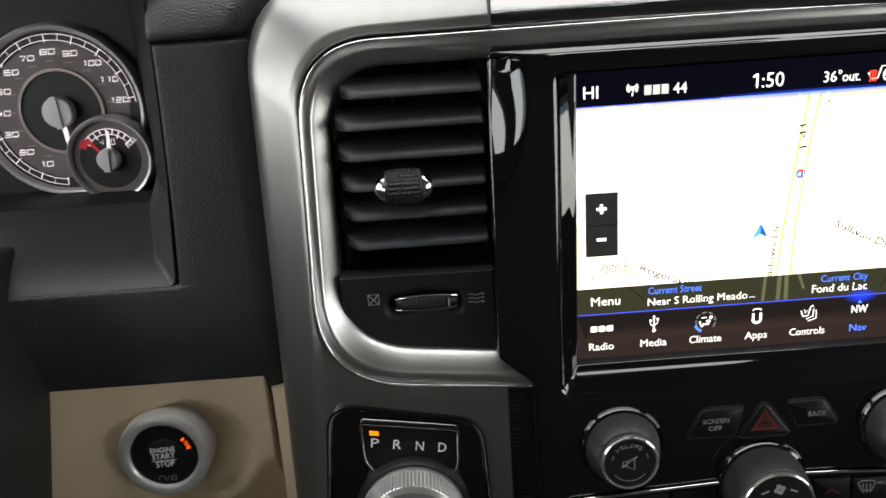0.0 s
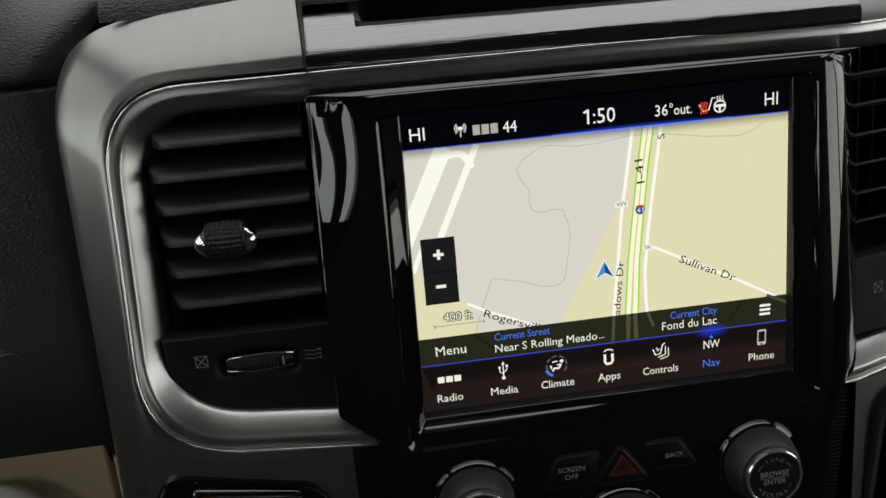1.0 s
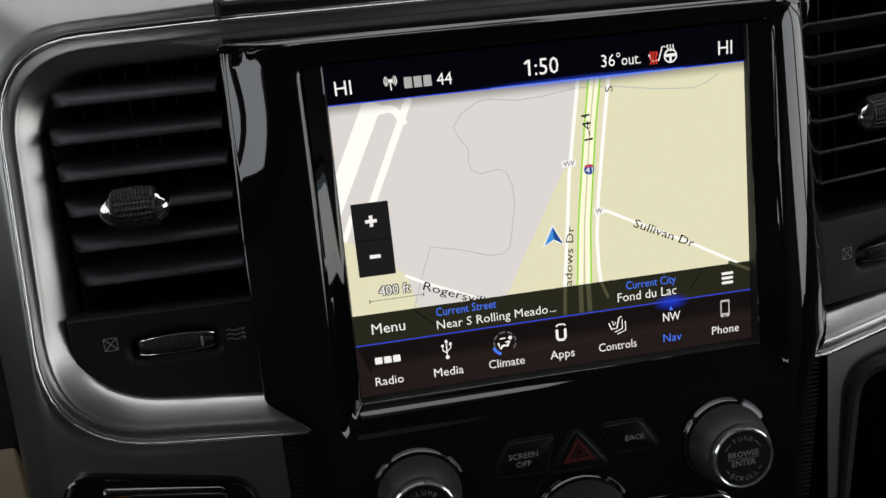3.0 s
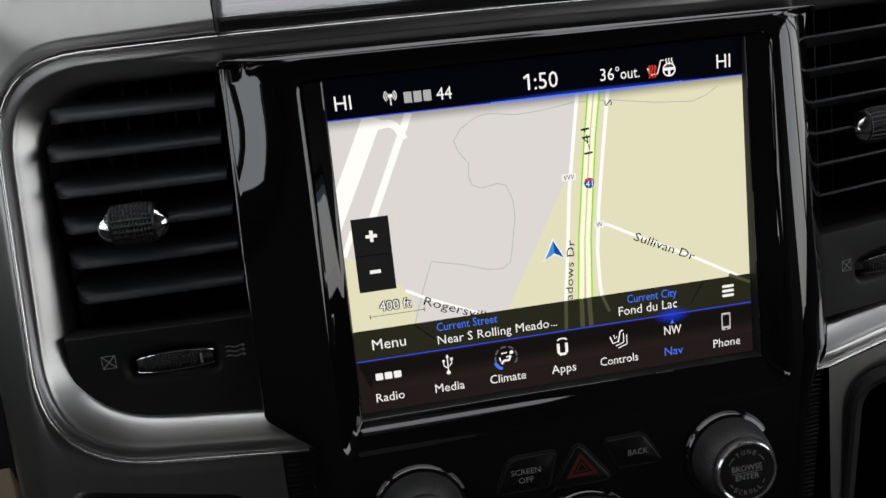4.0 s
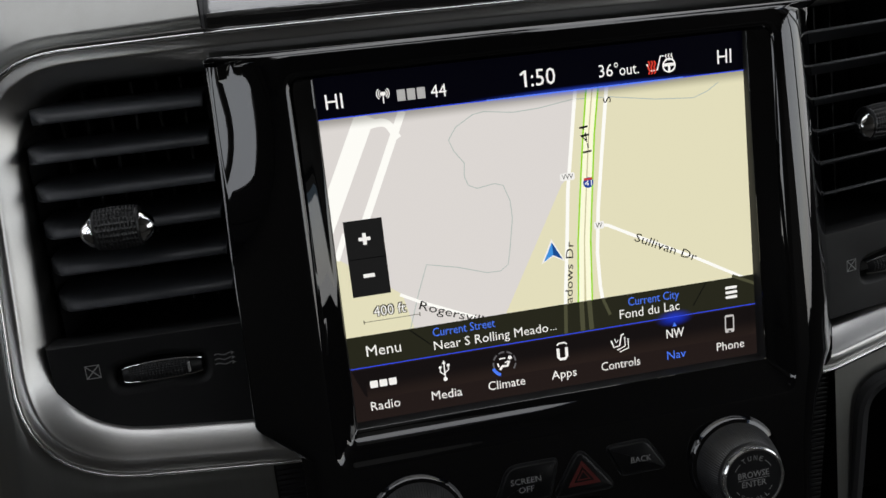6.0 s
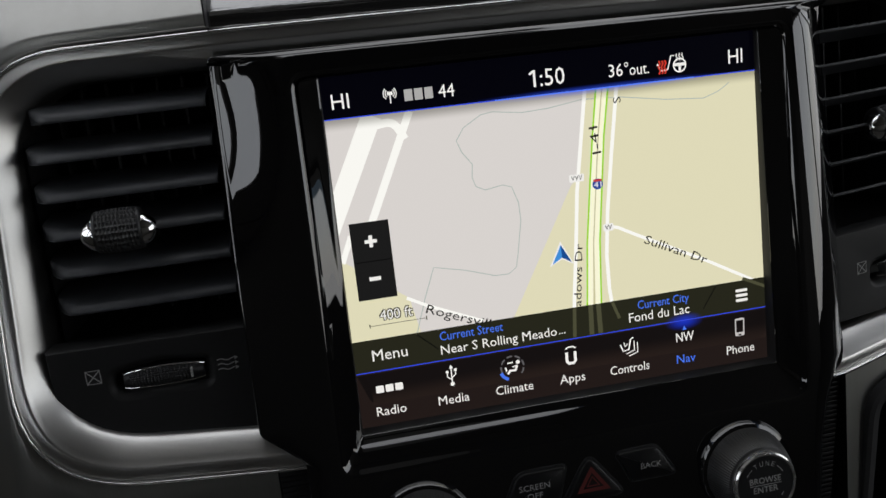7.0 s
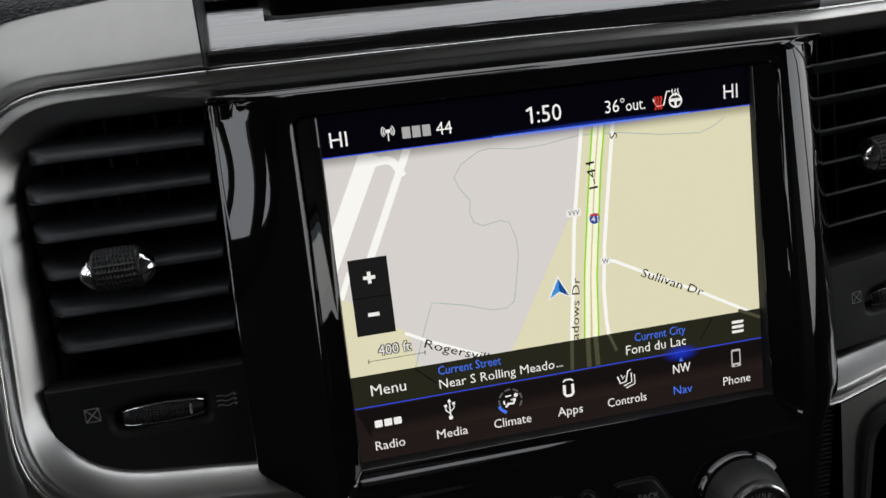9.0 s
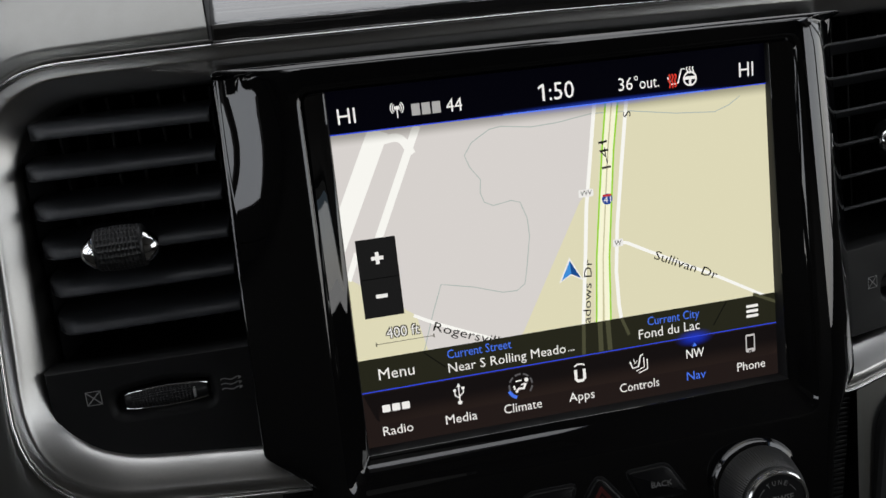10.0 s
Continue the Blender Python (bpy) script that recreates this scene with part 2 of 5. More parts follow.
def box(bm, x0, x1, y0, y1, z0, z1):
    return prism(bm, rect(x0, z0, x1, z1), y0, y1)


def letters(text):
    """The outline mesh of a text in the built-in font, one unit high for a capital, from x = 0."""
    curve = bpy.data.curves.new("text", "FONT")
    curve.body, curve.size, curve.resolution_u = text, 1.0, 2
    ob = new("text", curve)
    me = bpy.data.meshes.new_from_object(ob.evaluated_get(bpy.context.evaluated_depsgraph_get()))
    bpy.data.objects.remove(ob)
    return me


CAP = max(v.co.y for v in letters("H").vertices)


def text_bm(bm, text, x, z, high, wide=None, y=-0.3, turn=0.0, shear=0.0, bold=0.0):
    """Text that starts at x on the baseline z: capitals so high, the whole so wide, turned by degrees."""
    me = letters(text)
    xs = [v.co.x for v in me.vertices]
    lo, span = min(xs), max(xs) - min(xs)
    sy = high / CAP
    sx = wide / span if wide else sy
    c, s = math.cos(radians(turn)), math.sin(radians(turn))
    copies = [(0, 0)] if not bold else [(0, 0), (bold, 0), (0, bold), (bold, bold)]
    for k, (bx, bz) in enumerate(copies):
        base = len(bm.verts)
        for v in me.vertices:
            px, pz = (v.co.x - lo) * sx + v.co.y * sy * shear + bx, v.co.y * sy + bz
            bm.verts.new((x + px * c - pz * s, y - 0.004 * k, z + px * s + pz * c))
        bm.verts.ensure_lookup_table()
        for f in me.polygons:
            bm.faces.new([bm.verts[base + i] for i in f.vertices])
    bpy.data.meshes.remove(me)
    return bm


def arc_text(bm, text, centre, r, middle, step, high, y, wide=None, flip=False):
    """Letters round a centre: the middle of the text at an angle in degrees, one letter every step."""
    for i, ch in enumerate(text):
        k = (i - (len(text) - 1) / 2) * step
        a = middle + k if flip else middle - k
        ux, uz = math.cos(radians(a)), math.sin(radians(a))
        turn = a - 90 if not flip else a + 90
        w = (wide or high * 0.75) * (0.35 if ch == "I" else 1.0)
        tx, tz = math.cos(radians(turn)), math.sin(radians(turn))
        rr = r if not flip else r + high
        text_bm(bm, ch, centre[0] + ux * rr - tx * w / 2, centre[1] + uz * rr - tz * w / 2, high, w, y, turn)
    return bm


def written(name, text, x, z, high, wide, mat, parent, y=-0.3, turn=0.0, label="", shear=0.0, bold=0.0):
    return part(name, text_bm(bmesh.new(), text, x, z, high, wide, y, turn, shear, bold), mat, parent, label)

# ---- cab shell: plain walls that close the place ----


def slab(name, x0, x1, y0, y1, z0, z1, mat, label, category):
    bm = bmesh.new()
    vs = [bm.verts.new((x, y, z)) for x in (x0, x1) for y in (y0, y1) for z in (z0, z1)]
    for f in ((0, 1, 3, 2), (4, 6, 7, 5), (0, 4, 5, 1), (2, 3, 7, 6), (0, 2, 6, 4), (1, 5, 7, 3)):
        bm.faces.new([vs[i] for i in f])
    bmesh.ops.recalc_face_normals(bm, faces=bm.faces)
    bmesh.ops.bevel(bm, geom=bm.edges, offset=0.008, segments=2, affect="EDGES")
    me = bpy.data.meshes.new(name)
    bm.to_mesh(me)
    bm.free()
    me.materials.append(mat)
    return tagged(new(name, me), label, category, kind="structure")


def holed(name, plane, at, thick, u0, u1, v0, v1, hole, mat, label):
    """A wall across x or y with one window opening through it, as four joined slabs."""
    a, b, c, d = hole
    bm = bmesh.new()
    for (p0, p1, q0, q1) in ((u0, u1, v0, c), (u0, u1, d, v1), (u0, a, c, d), (b, u1, c, d)):
        if plane == "x":
            vs = [bm.verts.new((x, y, z)) for x in (at, at + thick) for y in (p0, p1) for z in (q0, q1)]
        else:
            vs = [bm.verts.new((y, x, z)) for x in (at, at + thick) for y in (p0, p1) for z in (q0, q1)]
        for f in ((0, 1, 3, 2), (4, 6, 7, 5), (0, 4, 5, 1), (2, 3, 7, 6), (0, 2, 6, 4), (1, 5, 7, 3)):
            bm.faces.new([vs[i] for i in f])
    bmesh.ops.recalc_face_normals(bm, faces=bm.faces)
    me = bpy.data.meshes.new(name)
    bm.to_mesh(me)
    bm.free()
    me.materials.append(mat)
    return tagged(new(name, me), label, "wall", kind="structure")


slab("floor", -0.95, 1.25, -1.6, 0.9, 0.30, 0.36, WALLS, "dark carpeted cab floor", "floor")
# the unseen headliner is dark at the rear so that glossy trim reflects less
slab("ceiling_rear", -0.95, 1.25, -1.6, -0.50, 1.70, 1.76, WALLS, "unseen rear part of the headliner, darkened for the reflections", "ceiling")
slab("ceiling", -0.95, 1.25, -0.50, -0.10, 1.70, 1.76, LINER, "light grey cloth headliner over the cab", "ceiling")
holed("wall_west", "x", -0.95, 0.06, -1.6, 0.9, 0.36, 1.78, (-1.50, 0.26, 1.10, 1.62), WALLS, "tan driver side door wall with window opening")
# added out of view: lowers the rear opening, so its reflection in the bezel ends sooner
slab("wall_west_header", -0.93, -0.90, -1.54, -0.62, 1.46, 1.62, WALLS, "unseen dark lining added over the rear side window to cut its reflection", "wall")
holed("wall_east", "x", 1.19, 0.06, -1.6, 0.9, 0.36, 1.78, (-1.50, 0.30, 0.90, 1.62), WALLS, "tan passenger side door wall with window opening")
slab("wall_south", -0.89, 1.19, -1.6, -1.54, 0.36, 1.78, WALLS, "dark rear cab wall", "wall")
# added unseen panel: its dark underside and slanted edge shape the bezel's reflections
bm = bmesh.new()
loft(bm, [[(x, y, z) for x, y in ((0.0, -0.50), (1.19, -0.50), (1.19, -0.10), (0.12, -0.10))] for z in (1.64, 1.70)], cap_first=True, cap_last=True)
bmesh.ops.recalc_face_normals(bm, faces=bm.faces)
me = bpy.data.meshes.new("ceiling_reflection_blocker")
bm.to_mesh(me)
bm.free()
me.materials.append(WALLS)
tagged(new("ceiling_reflection_blocker", me), "unseen dark panel added under the headliner to darken reflections in the bezel", "ceiling", kind="structure")
slab("wall_north", -0.89, 1.19, 0.75, 0.81, 0.36, 1.22, WALLS, "dark firewall behind the dashboard", "wall")


def pillar(name, foot, head, wide, deep, label, mat=WALLS):
    """A leaning post of the cab between two window openings."""
    foot, head = Vector(foot), Vector(head)
    bm = bmesh.new()
    loft(bm, [[(c.x + sx * deep / 2, c.y + sy * wide / 2, c.z) for sx, sy in ((-1, -1), (1, -1), (1, 1), (-1, 1))] for c in (foot, head)], cap_first=True, cap_last=True)
    bmesh.ops.recalc_face_normals(bm, faces=bm.faces)
    me = bpy.data.meshes.new(name)
    bm.to_mesh(me)
    bm.free()
    me.materials.append(mat)
    return tagged(new(name, me), label, "pillar", kind="structure")


bm = bmesh.new()
vs = [bm.verts.new(p) for p in ((-60, -60, 0), (60, -60, 0), (60, 60, 0), (-60, 60, 0))]
bm.faces.new(vs)
me = bpy.data.meshes.new("ground")
bm.to_mesh(me)
bm.free()
ASPHALT = material("grey_asphalt", (0.06, 0.06, 0.06), 0.85, grain=0.3, grain_size=60, bump=0.3, bump_size=80)
me.materials.append(ASPHALT)
tagged(new("ground", me), "grey asphalt ground under the vehicle", "ground", kind="structure")
pillar("wall_post_west", (-0.92, -0.53, 1.00), (-0.92, -1.18, 1.56), 0.20, 0.05, "dark post between the side windows")
pillar("wall_post_west_slim", (-0.915, -0.44, 1.00), (-0.915, -0.47, 1.62), 0.06, 0.04, "dark slim post of the side window")
pillar("wall_post_east", (1.215, -0.30, 0.86), (1.215, -0.36, 1.66), 0.07, 0.05, "dark post between the side windows")
for name, x in (("wall_post_west_front", -0.915), ("wall_post_east_front", 1.215)):
    pillar(name, (x, 0.30, 0.95), (x, -0.10, 1.62), 0.07, 0.07, "light grey windshield post beside the dashboard", LINER)

# ---- dashboard body ----
# black upper pad that runs over the whole dash
bm = bmesh.new()
profile = [(36, 56), (37, 60), (40, 66), (52, 74), (90, 84), (170, 92), (420, 70), (420, 20)]
loft(bm, [[(x, y, z) for y, z in profile] for x in (-205, -120, 0, 120, 300, 520)], closed=False)
solid("dash_top", bm, LEATHER, (0, 60, 40), "black grained vinyl dashboard top pad", "dashboard", kind="structure")

# lower carcass behind everything
bm = bmesh.new()
box(bm, -239, 560, 95, 130, -420, 70)
solid("dash_core", bm, DARK, (0, 95, -300), "black carcass behind the dashboard panels", "dashboard", kind="structure")

# ---- silver trim round both vents ----
outer = rounded([(-107.0, -134.8), (-207.4, -125.4), (-204.8, 27.6), (-110, 28.6), (0, 28.9), (208, 26.8), (203, -131), (118, -140.3)], [0, 44, 36, 2, 2, 36, 42, 0], 10, closed=False)
inner = rounded([(-107.0, -120.4), (-196.0, -110.2), (-193.8, 16.4), (-110, 16.9), (0, 17.1), (196, 15.6), (193, -118.6), (131.0, -123.6)], [0, 36, 30, 2, 2, 30, 36, 0], 10, closed=False)


def trim_y(z):
    """The trim leans back towards the top of the dash."""
    return 0.065 * (z + 136) - 2.2


def wrap_y(x, z):
    """On the driver's side the dash turns away, most of all at the top."""
    return max(0.0, 9.56 + 0.091 * z) * min(1.0, max(0.0, (-112 - x) / 90)) ** 1.3


def band(bm, outer, inner, rows):
    """A skin between two lines: rows of (part of the way inwards, y)."""
    loops = [[ring_at(a, b, s, y) for a, b in zip(outer, inner)] for s, y in rows]
    loft(bm, loops, closed=False)


outer_fine, inner_fine = finer(8.0, outer, inner)
stop = len(outer_fine) - max(1, math.ceil(math.dist(outer[-1], outer[0]) / 8.0)) + 1      # the lines stay open
outer, inner = outer_fine[:stop], inner_fine[:stop]


def ring_at(a, b, s, y):
    """A place on the ring: part of the way inwards from its outer line, at its own depth."""
    z = a[1] + (b[1] - a[1]) * s
    x = a[0] + (b[0] - a[0]) * s
    full = 2.0 * max(0.0, math.hypot(a[0] - b[0], a[1] - b[1]) - 10) / 6 * min(1.0, max(0.0, (-60 - z) / 40)) * (1.0 if x < 0 else 0.3) * math.sin(math.pi * min(1.0, max(0.0, s)))    # fuller where it is wider
    flat = 4.4 * max(0.0, s - 0.42) * min(1.0, max(0.0, (-84 - z) / 24)) * (1.0 if x < 0 else 0.0)       # the foot slopes less
    return (x, y - full - flat + trim_y(z) * (1 - max(0.0, s - 0.4) * 0.25) + max(0.0, x + 120) * 0.033 + max(0.0, x - 125) * 0.17 + wrap_y(a[0], z), z + max(0.0, x - 125) * 0.04)


vent_trim = thing("vent_trim", (0, 0, -135), "satin silver trim ring round the air vents and display", "trim")
bm = bmesh.new()
band(bm, outer, inner, [(-0.045, 8), (-0.045, -5.4), (-0.035, -6.5), (-0.015, -7.05), (0.01, -7.15), (0.035, -6.9), (0.05, -6.3), (0.07, -6.4), (0.09, -6.45), (0.22, -6.5), (0.34, -6.4), (0.385, -6.2), (0.42, -5.8), (0.45, -5.3), (0.52, -4.4), (0.60, -3.4), (0.68, -2.4), (0.76, -1.4), (0.84, -0.35), (0.91, 0.65), (0.96, 1.5), (1.0, 2.6), (1.0, 26)])
part("ring", bm, BRIGHT, vent_trim)
part("edge_line", tube(bmesh.new(), [ring_at(a, b, -0.01, -7.2) for a, b in zip(outer, inner)], 0.62, 8), SOFTCHROME, vent_trim, "polished bright edge line", smooth=60)

# ---- satin grey fascia left of the display ----
fascia = thing("driver_side_fascia", (-175, 0, -250), "satin grey painted dashboard fascia beside the display", "dashboard panel")
f_in = rounded([(-119.9, 29.7), (-206.0, 28.8), (-208.6, -126.4), (-119.9, -134.6)], [0, 36, 44, 0], 10, closed=False)
f_out = rounded([(-119.9, 62.4), (-231.3, 53.6), (-233.4, -260), (-119.9, -260)], [0, 44, 2, 0], 10, closed=False)
rows = []
for s in (0.0, 0.02, 0.05, 0.09, 0.13, 0.155, 0.175, 0.2, 0.26, 0.33, 0.4, 0.55, 0.7, 0.82, 0.91, 0.97, 1.0, 1.0):
    row = []
    for i, (a, b) in enumerate(zip(f_in, f_out)):
        low = min(1.0, max(0.0, (i - 13) / 9))          # 0 along the top and left, 1 along the bottom
        top = min(1.0, max(0.0, (11 - i) / 9))           # 1 along the top, 0 down the side
        z = a[1] + (b[1] - a[1]) * s
        side_curve = (15.5 - min(0.0, z) * 0.05) * max(0.0, s - 0.04) + 8.0 * (max(0.0, s - 0.82) / 0.18) ** 2.0
        top_curve = 27 * s ** 1.25 if s > 0.06 else 0.0
        curve = -5.2 + (top_curve * top + side_curve * (1 - top)) * (1 - low) + (-0.8) * low + trim_y(min(z, 34.0)) * (1 - 0.4 * low) + wrap_y(a[0], min(z, 29.0))
        curve += 4.4 * max(0.0, 1 - s / 0.17) ** 1.15 * (1 - low) * top    # the edge rolls back into the groove beside the ring
        if s == 0.0:
            curve += 1.5
        row.append((a[0] + (b[0] - a[0]) * s, curve, z))
    rows.append(row)
rows[-1] = [(x, y + 30, z) for x, y, z in rows[-1]]
bm = bmesh.new()
loft(bm, rows, closed=False)
part("panel", bm, SATIN, fascia, smooth=50)
bm = bmesh.new()
box(bm, -119.95, -119.35, -2, 40, 30.2, 62)
part("end_edge", bm, DARK, fascia, "dark gap at the panel's end")

# ---- fascia right of the display ----
r_fascia = thing("passenger_side_fascia", (175, 0, -250), "satin grey painted dashboard fascia on the passenger side", "dashboard panel")
bm = bmesh.new()
g_in = [(122.4, 28.6), (209.5, 28.2), (204.5, -132.2), (124.5, -141.0)]
g_out = [(122.4, 62), (232, 62), (238, -260), (124.5, -260)]
g_in = rounded(g_in, [0, 36, 42, 0], 10, closed=False)
g_out = rounded(g_out, [0, 52, 2, 0], 10, closed=False)
rows = []
for s in (0.0, 0.02, 0.05, 0.09, 0.13, 0.19, 0.26, 0.4, 0.55, 0.7, 0.82, 0.91, 0.97, 1.0, 1.0):
    row = []
    for i, (a, b) in enumerate(zip(g_in, g_out)):
        low = min(1.0, max(0.0, (i - 13) / 9))
        top = min(1.0, max(0.0, (11 - i) / 9))
        z = a[1] + (b[1] - a[1]) * s
        curve = 1.0 + (27 * s ** 1.25 * top + 30 * max(0.0, s - 0.16) ** 1.7 * (1 - top)) * (1 - low) - 1.5 * low + trim_y(min(z, 34.0)) * (1 - 0.6 * low)
        x = a[0] + (b[0] - a[0]) * s
        row.append((x, curve + max(0.0, x - 125) * 0.2, z + max(0.0, x - 125) * 0.04))
    rows.append(row)
rows[-1] = [(x, y + 30, z) for x, y, z in rows[-1]]
loft(bm, rows, closed=False)
for co, no in (((139.5, 0, -151.5), (-0.116, 0, 0.993)), ((139.5, 0, -151.5), (0.997, 0, -0.077))):
    bmesh.ops.bisect_plane(bm, geom=bm.verts[:] + bm.edges[:] + bm.faces[:], plane_co=co, plane_no=no, dist=0.001)
hole = [f for f in bm.faces if (f.calc_center_median() - Vector((139.5, 0, -151.5))).dot(Vector((-0.116, 0, 0.993))) < 0 < (f.calc_center_median() - Vector((139.5, 0, -151.5))).dot(Vector((0.997, 0, -0.077)))]
bmesh.ops.delete(bm, geom=hole, context="FACES")
part("panel", bm, SATIN, r_fascia, smooth=50)
bm = bmesh.new()
pocket = rounded([(141.5, -153.5), (215, -144.5), (215, -255), (133.5, -255)], [14, 14, 6, 6], 6)
loft(bm, [at_y(inset(pocket, -6.5), 1), at_y(inset(pocket, -6.0), -3.2), at_y(inset(pocket, -4), -3.8), at_y(pocket, -2.0), at_y(inset(pocket, 2), 12), at_y(inset(pocket, 6), 70)], cap_last=True)
part("pocket", bm, DARK, r_fascia, "black framed storage pocket")

# ---- lacquered strip and tray above the display ----
strip = thing("upper_trim_strip", (0, 10, 30), "glossy black streaked lacquer strip above the display", "trim")
bm = bmesh.new()
prof = [(10, 28.3), (6.7, 29.0), (6.2, 30.2), (6.1, 32.0), (6.4, 34.4), (7.2, 36.4), (8.8, 38.2), (11.2, 40.0), (14.4, 42.3), (18.4, 45.2)]
xs = [-119.3, -118.9] + [-117 + 9.96 * i for i in range(25)] + [122.0]
loft(bm, [[(x, y, z - 0.0035 * (x + 118)) for y, z in prof] for x in xs], closed=False)
back_prof = [(18.4, 45.2), (22, 47.8), (26, 50.3), (29, 51.5), (33, 52.2), (44, 53.0), (60, 54.6)]
for x0, x1 in ((-119.3, -97.5), (103, 122.0)):
    loft(bm, [[(x, y, z - 0.0035 * (x + 118)) for y, z in back_prof] for x in (x0, x1)], closed=False)
part("lacquer", bm, STREAK, strip)
bm = bmesh.new()
mouth = rounded([(-97.0, 20.5), (103, 20.5), (103, 80), (-97.0, 80)], [9, 9, 6, 6], 5)
floor_z = 30.0


def tray_z(y):
    return 45.8 + (y - 19) * 0.33


tray_lip = [(x, y, tray_z(y) - 0.0035 * (x + 118)) for x, y in mouth]
rim = [(x, y, tray_z(y) - 0.0035 * (x + 118) + 1.0) for x, y in inset(mouth, -2.0)]
lip_in = [(x, y, tray_z(y) - 1.5 - 0.0035 * (x + 118)) for x, y in inset(mouth, 2.2)]
deep = [(x, y, floor_z) for x, y in inset(mouth, 6)]
skirt = [(x, y, tray_z(y) - 3) for x, y in inset(mouth, -2.6)]
loft(bm, [lip_in, deep], cap_last=True)
part("tray", bm, RUBBER, strip, "black rubber-lined storage tray")
bm = bmesh.new()
loft(bm, [skirt, rim, tray_lip, lip_in])
part("tray_lip", bm, GREYLIP, strip, "satin grey lip of the tray")

# ---- display surround: glossy black bezel that runs down into the control panel ----
FACE = -15.0
bezel = thing("display_bezel", (0, 0, -250), "glossy piano black bezel framing the touchscreen and controls", "bezel")
O = [(-121.6, 20.0), (118.6, 18.2), (129.4, -106), (127.2, -130), (117.8, -146), (113.2, -165), (106.0, -262), (-108.0, -262), (-108.6, -131.5), (-123.8, -118.2)]
I = [(-96.4, 17.3), (99.5, 15.9), (104.5, -106), (104.5, -126), (101.5, -144), (99.5, -162), (95.0, -256), (-101.0, -256), (-101.0, -136.5), (-99.0, -118.2)]
O_r = rounded(O, [3, 3, 16, 10, 10, 20, 2, 2, 5, 5], 5)
I_r = rounded(I, [3, 3, 9, 9, 9, 20, 2, 2, 7, 7], 5)
O_r, I_r = finer(6.0, O_r, I_r)


def mix(a, b, s):
    return [(p[0] + (q[0] - p[0]) * s, p[1] + (q[1] - p[1]) * s) for p, q in zip(a, b)]


def facet(s, y):
    """A loop part of the way from the outer edge to the leaning front face."""
    out = []
    for x, z in mix(O_r, I_r, s):
        if x < 0:
            low = min(1.0, max(0.0, (4 - z) / 66))
            rim = 4.5 + (FACE + leaning(z) + 1.8 - 4.5) * low * low * (3 - 2 * low)      # the edge comes forward on its way down
        else:
            low = min(1.0, max(0.0, (-110 - z) / 40))
            rim = 8.3 - 6.3 * low * low * (3 - 2 * low)
        rim = max(rim, FACE + leaning(z) + 0.9)
        high = min(1.0, max(0.0, (z - 14.6) / 3.4)) if x > 0 else min(1.0, max(0.0, (z - 16.8) / 1.4))
        rim += (FACE + leaning(z) + 3.0 - rim) * high * high * (3 - 2 * high)                      # a slim chamfer along the top
        side = min(1.0, max(0.0, (16.5 - z) / 3.0)) if x > 0 else min(1.0, max(0.0, (17.8 - z) / 1.2))                            # 0 along the top, 1 down the sides
        bow = 0.2 + side * (0.4 if x < 0 else 0.75)                            # flat at the top, full-shouldered at the sides
        out.append((x, rim + (FACE + leaning(z) - rim) * ((1 + bow) * y - bow * y * y), z))
    return out


bm = bmesh.new()
loft(bm, [at_y(O_r, 30), facet(0.0, -0.03), facet(0.012, 0.03)] + [facet(k / 24, k / 24) for k in range(1, 24)] + [facet(1.0, 1.0)])
part("outer_edge", bm, GLOSS, bezel, smooth=60)
R = rounded([(-91.8, 9.0), (95.5, 9.0), (97.0, -138.0), (-93.6, -138.0)], [4, 4, 5, 5], 5)
S = rounded([(-83.7, 8.8), (85.6, 8.8), (88.4, -127.0), (-85.6, -127.0)], 0.4, 5)
R, S = finer(6.0, R, S)


def face_y(points, back=0.0):
    return [(x, FACE + leaning(z) + back, z) for x, z in points]


def lip(d, back):
    """A loop round the screen's recess, d outside it; along the top there is less room."""
    return face_y([(x, min(z, 9.0 + 0.8 * d)) for x, z in inset(R, -d)], back)


bm = bmesh.new()
vs_i = [bm.verts.new(p) for p in face_y(I_r)]
vs_r = [bm.verts.new(p) for p in lip(3.2, 0.0)]
for vs in (vs_i, vs_r):
    for i in range(len(vs)):
        bm.edges.new((vs[i - 1], vs[i]))
bmesh.ops.remove_doubles(bm, verts=bm.verts, dist=0.0005)
bmesh.ops.triangle_fill(bm, edges=bm.edges, use_beauty=True, use_dissolve=False)
part("front_face", bm, GLOSS, bezel)


COVE_AT = (0.04, 0.2, 0.4, 0.5, 0.58, 0.76, 0.84, 0.93, 0.965, 0.985, 1.0)
COVE_DEEP = (0.16, 0.20, 0.24, 0.27, 0.325, 0.518, 0.56, 0.605, 0.65, 0.82, 1.0)


def cove(s):
    """Depth of the screen's lower wall, part of the way inwards."""
    return float(np.interp(s, COVE_AT, COVE_DEEP))


def chamfer(s, y):
    """A loop part of the way from the face down to the screen."""
    out = []
    for (x, z), (_, foot) in zip(mix(R, S, s), S):
        low = min(1.0, max(0.0, (-121 - foot) / 6)) * min(1.0, max(0.0, (48 - x) / 60))
        deep = y + (cove(s) - y) * low                     # along the foot the wall is coved, less towards the passenger
        out.append((x, (FACE + leaning(z)) * (1 - deep) - 0.7 * deep, z))
    return out


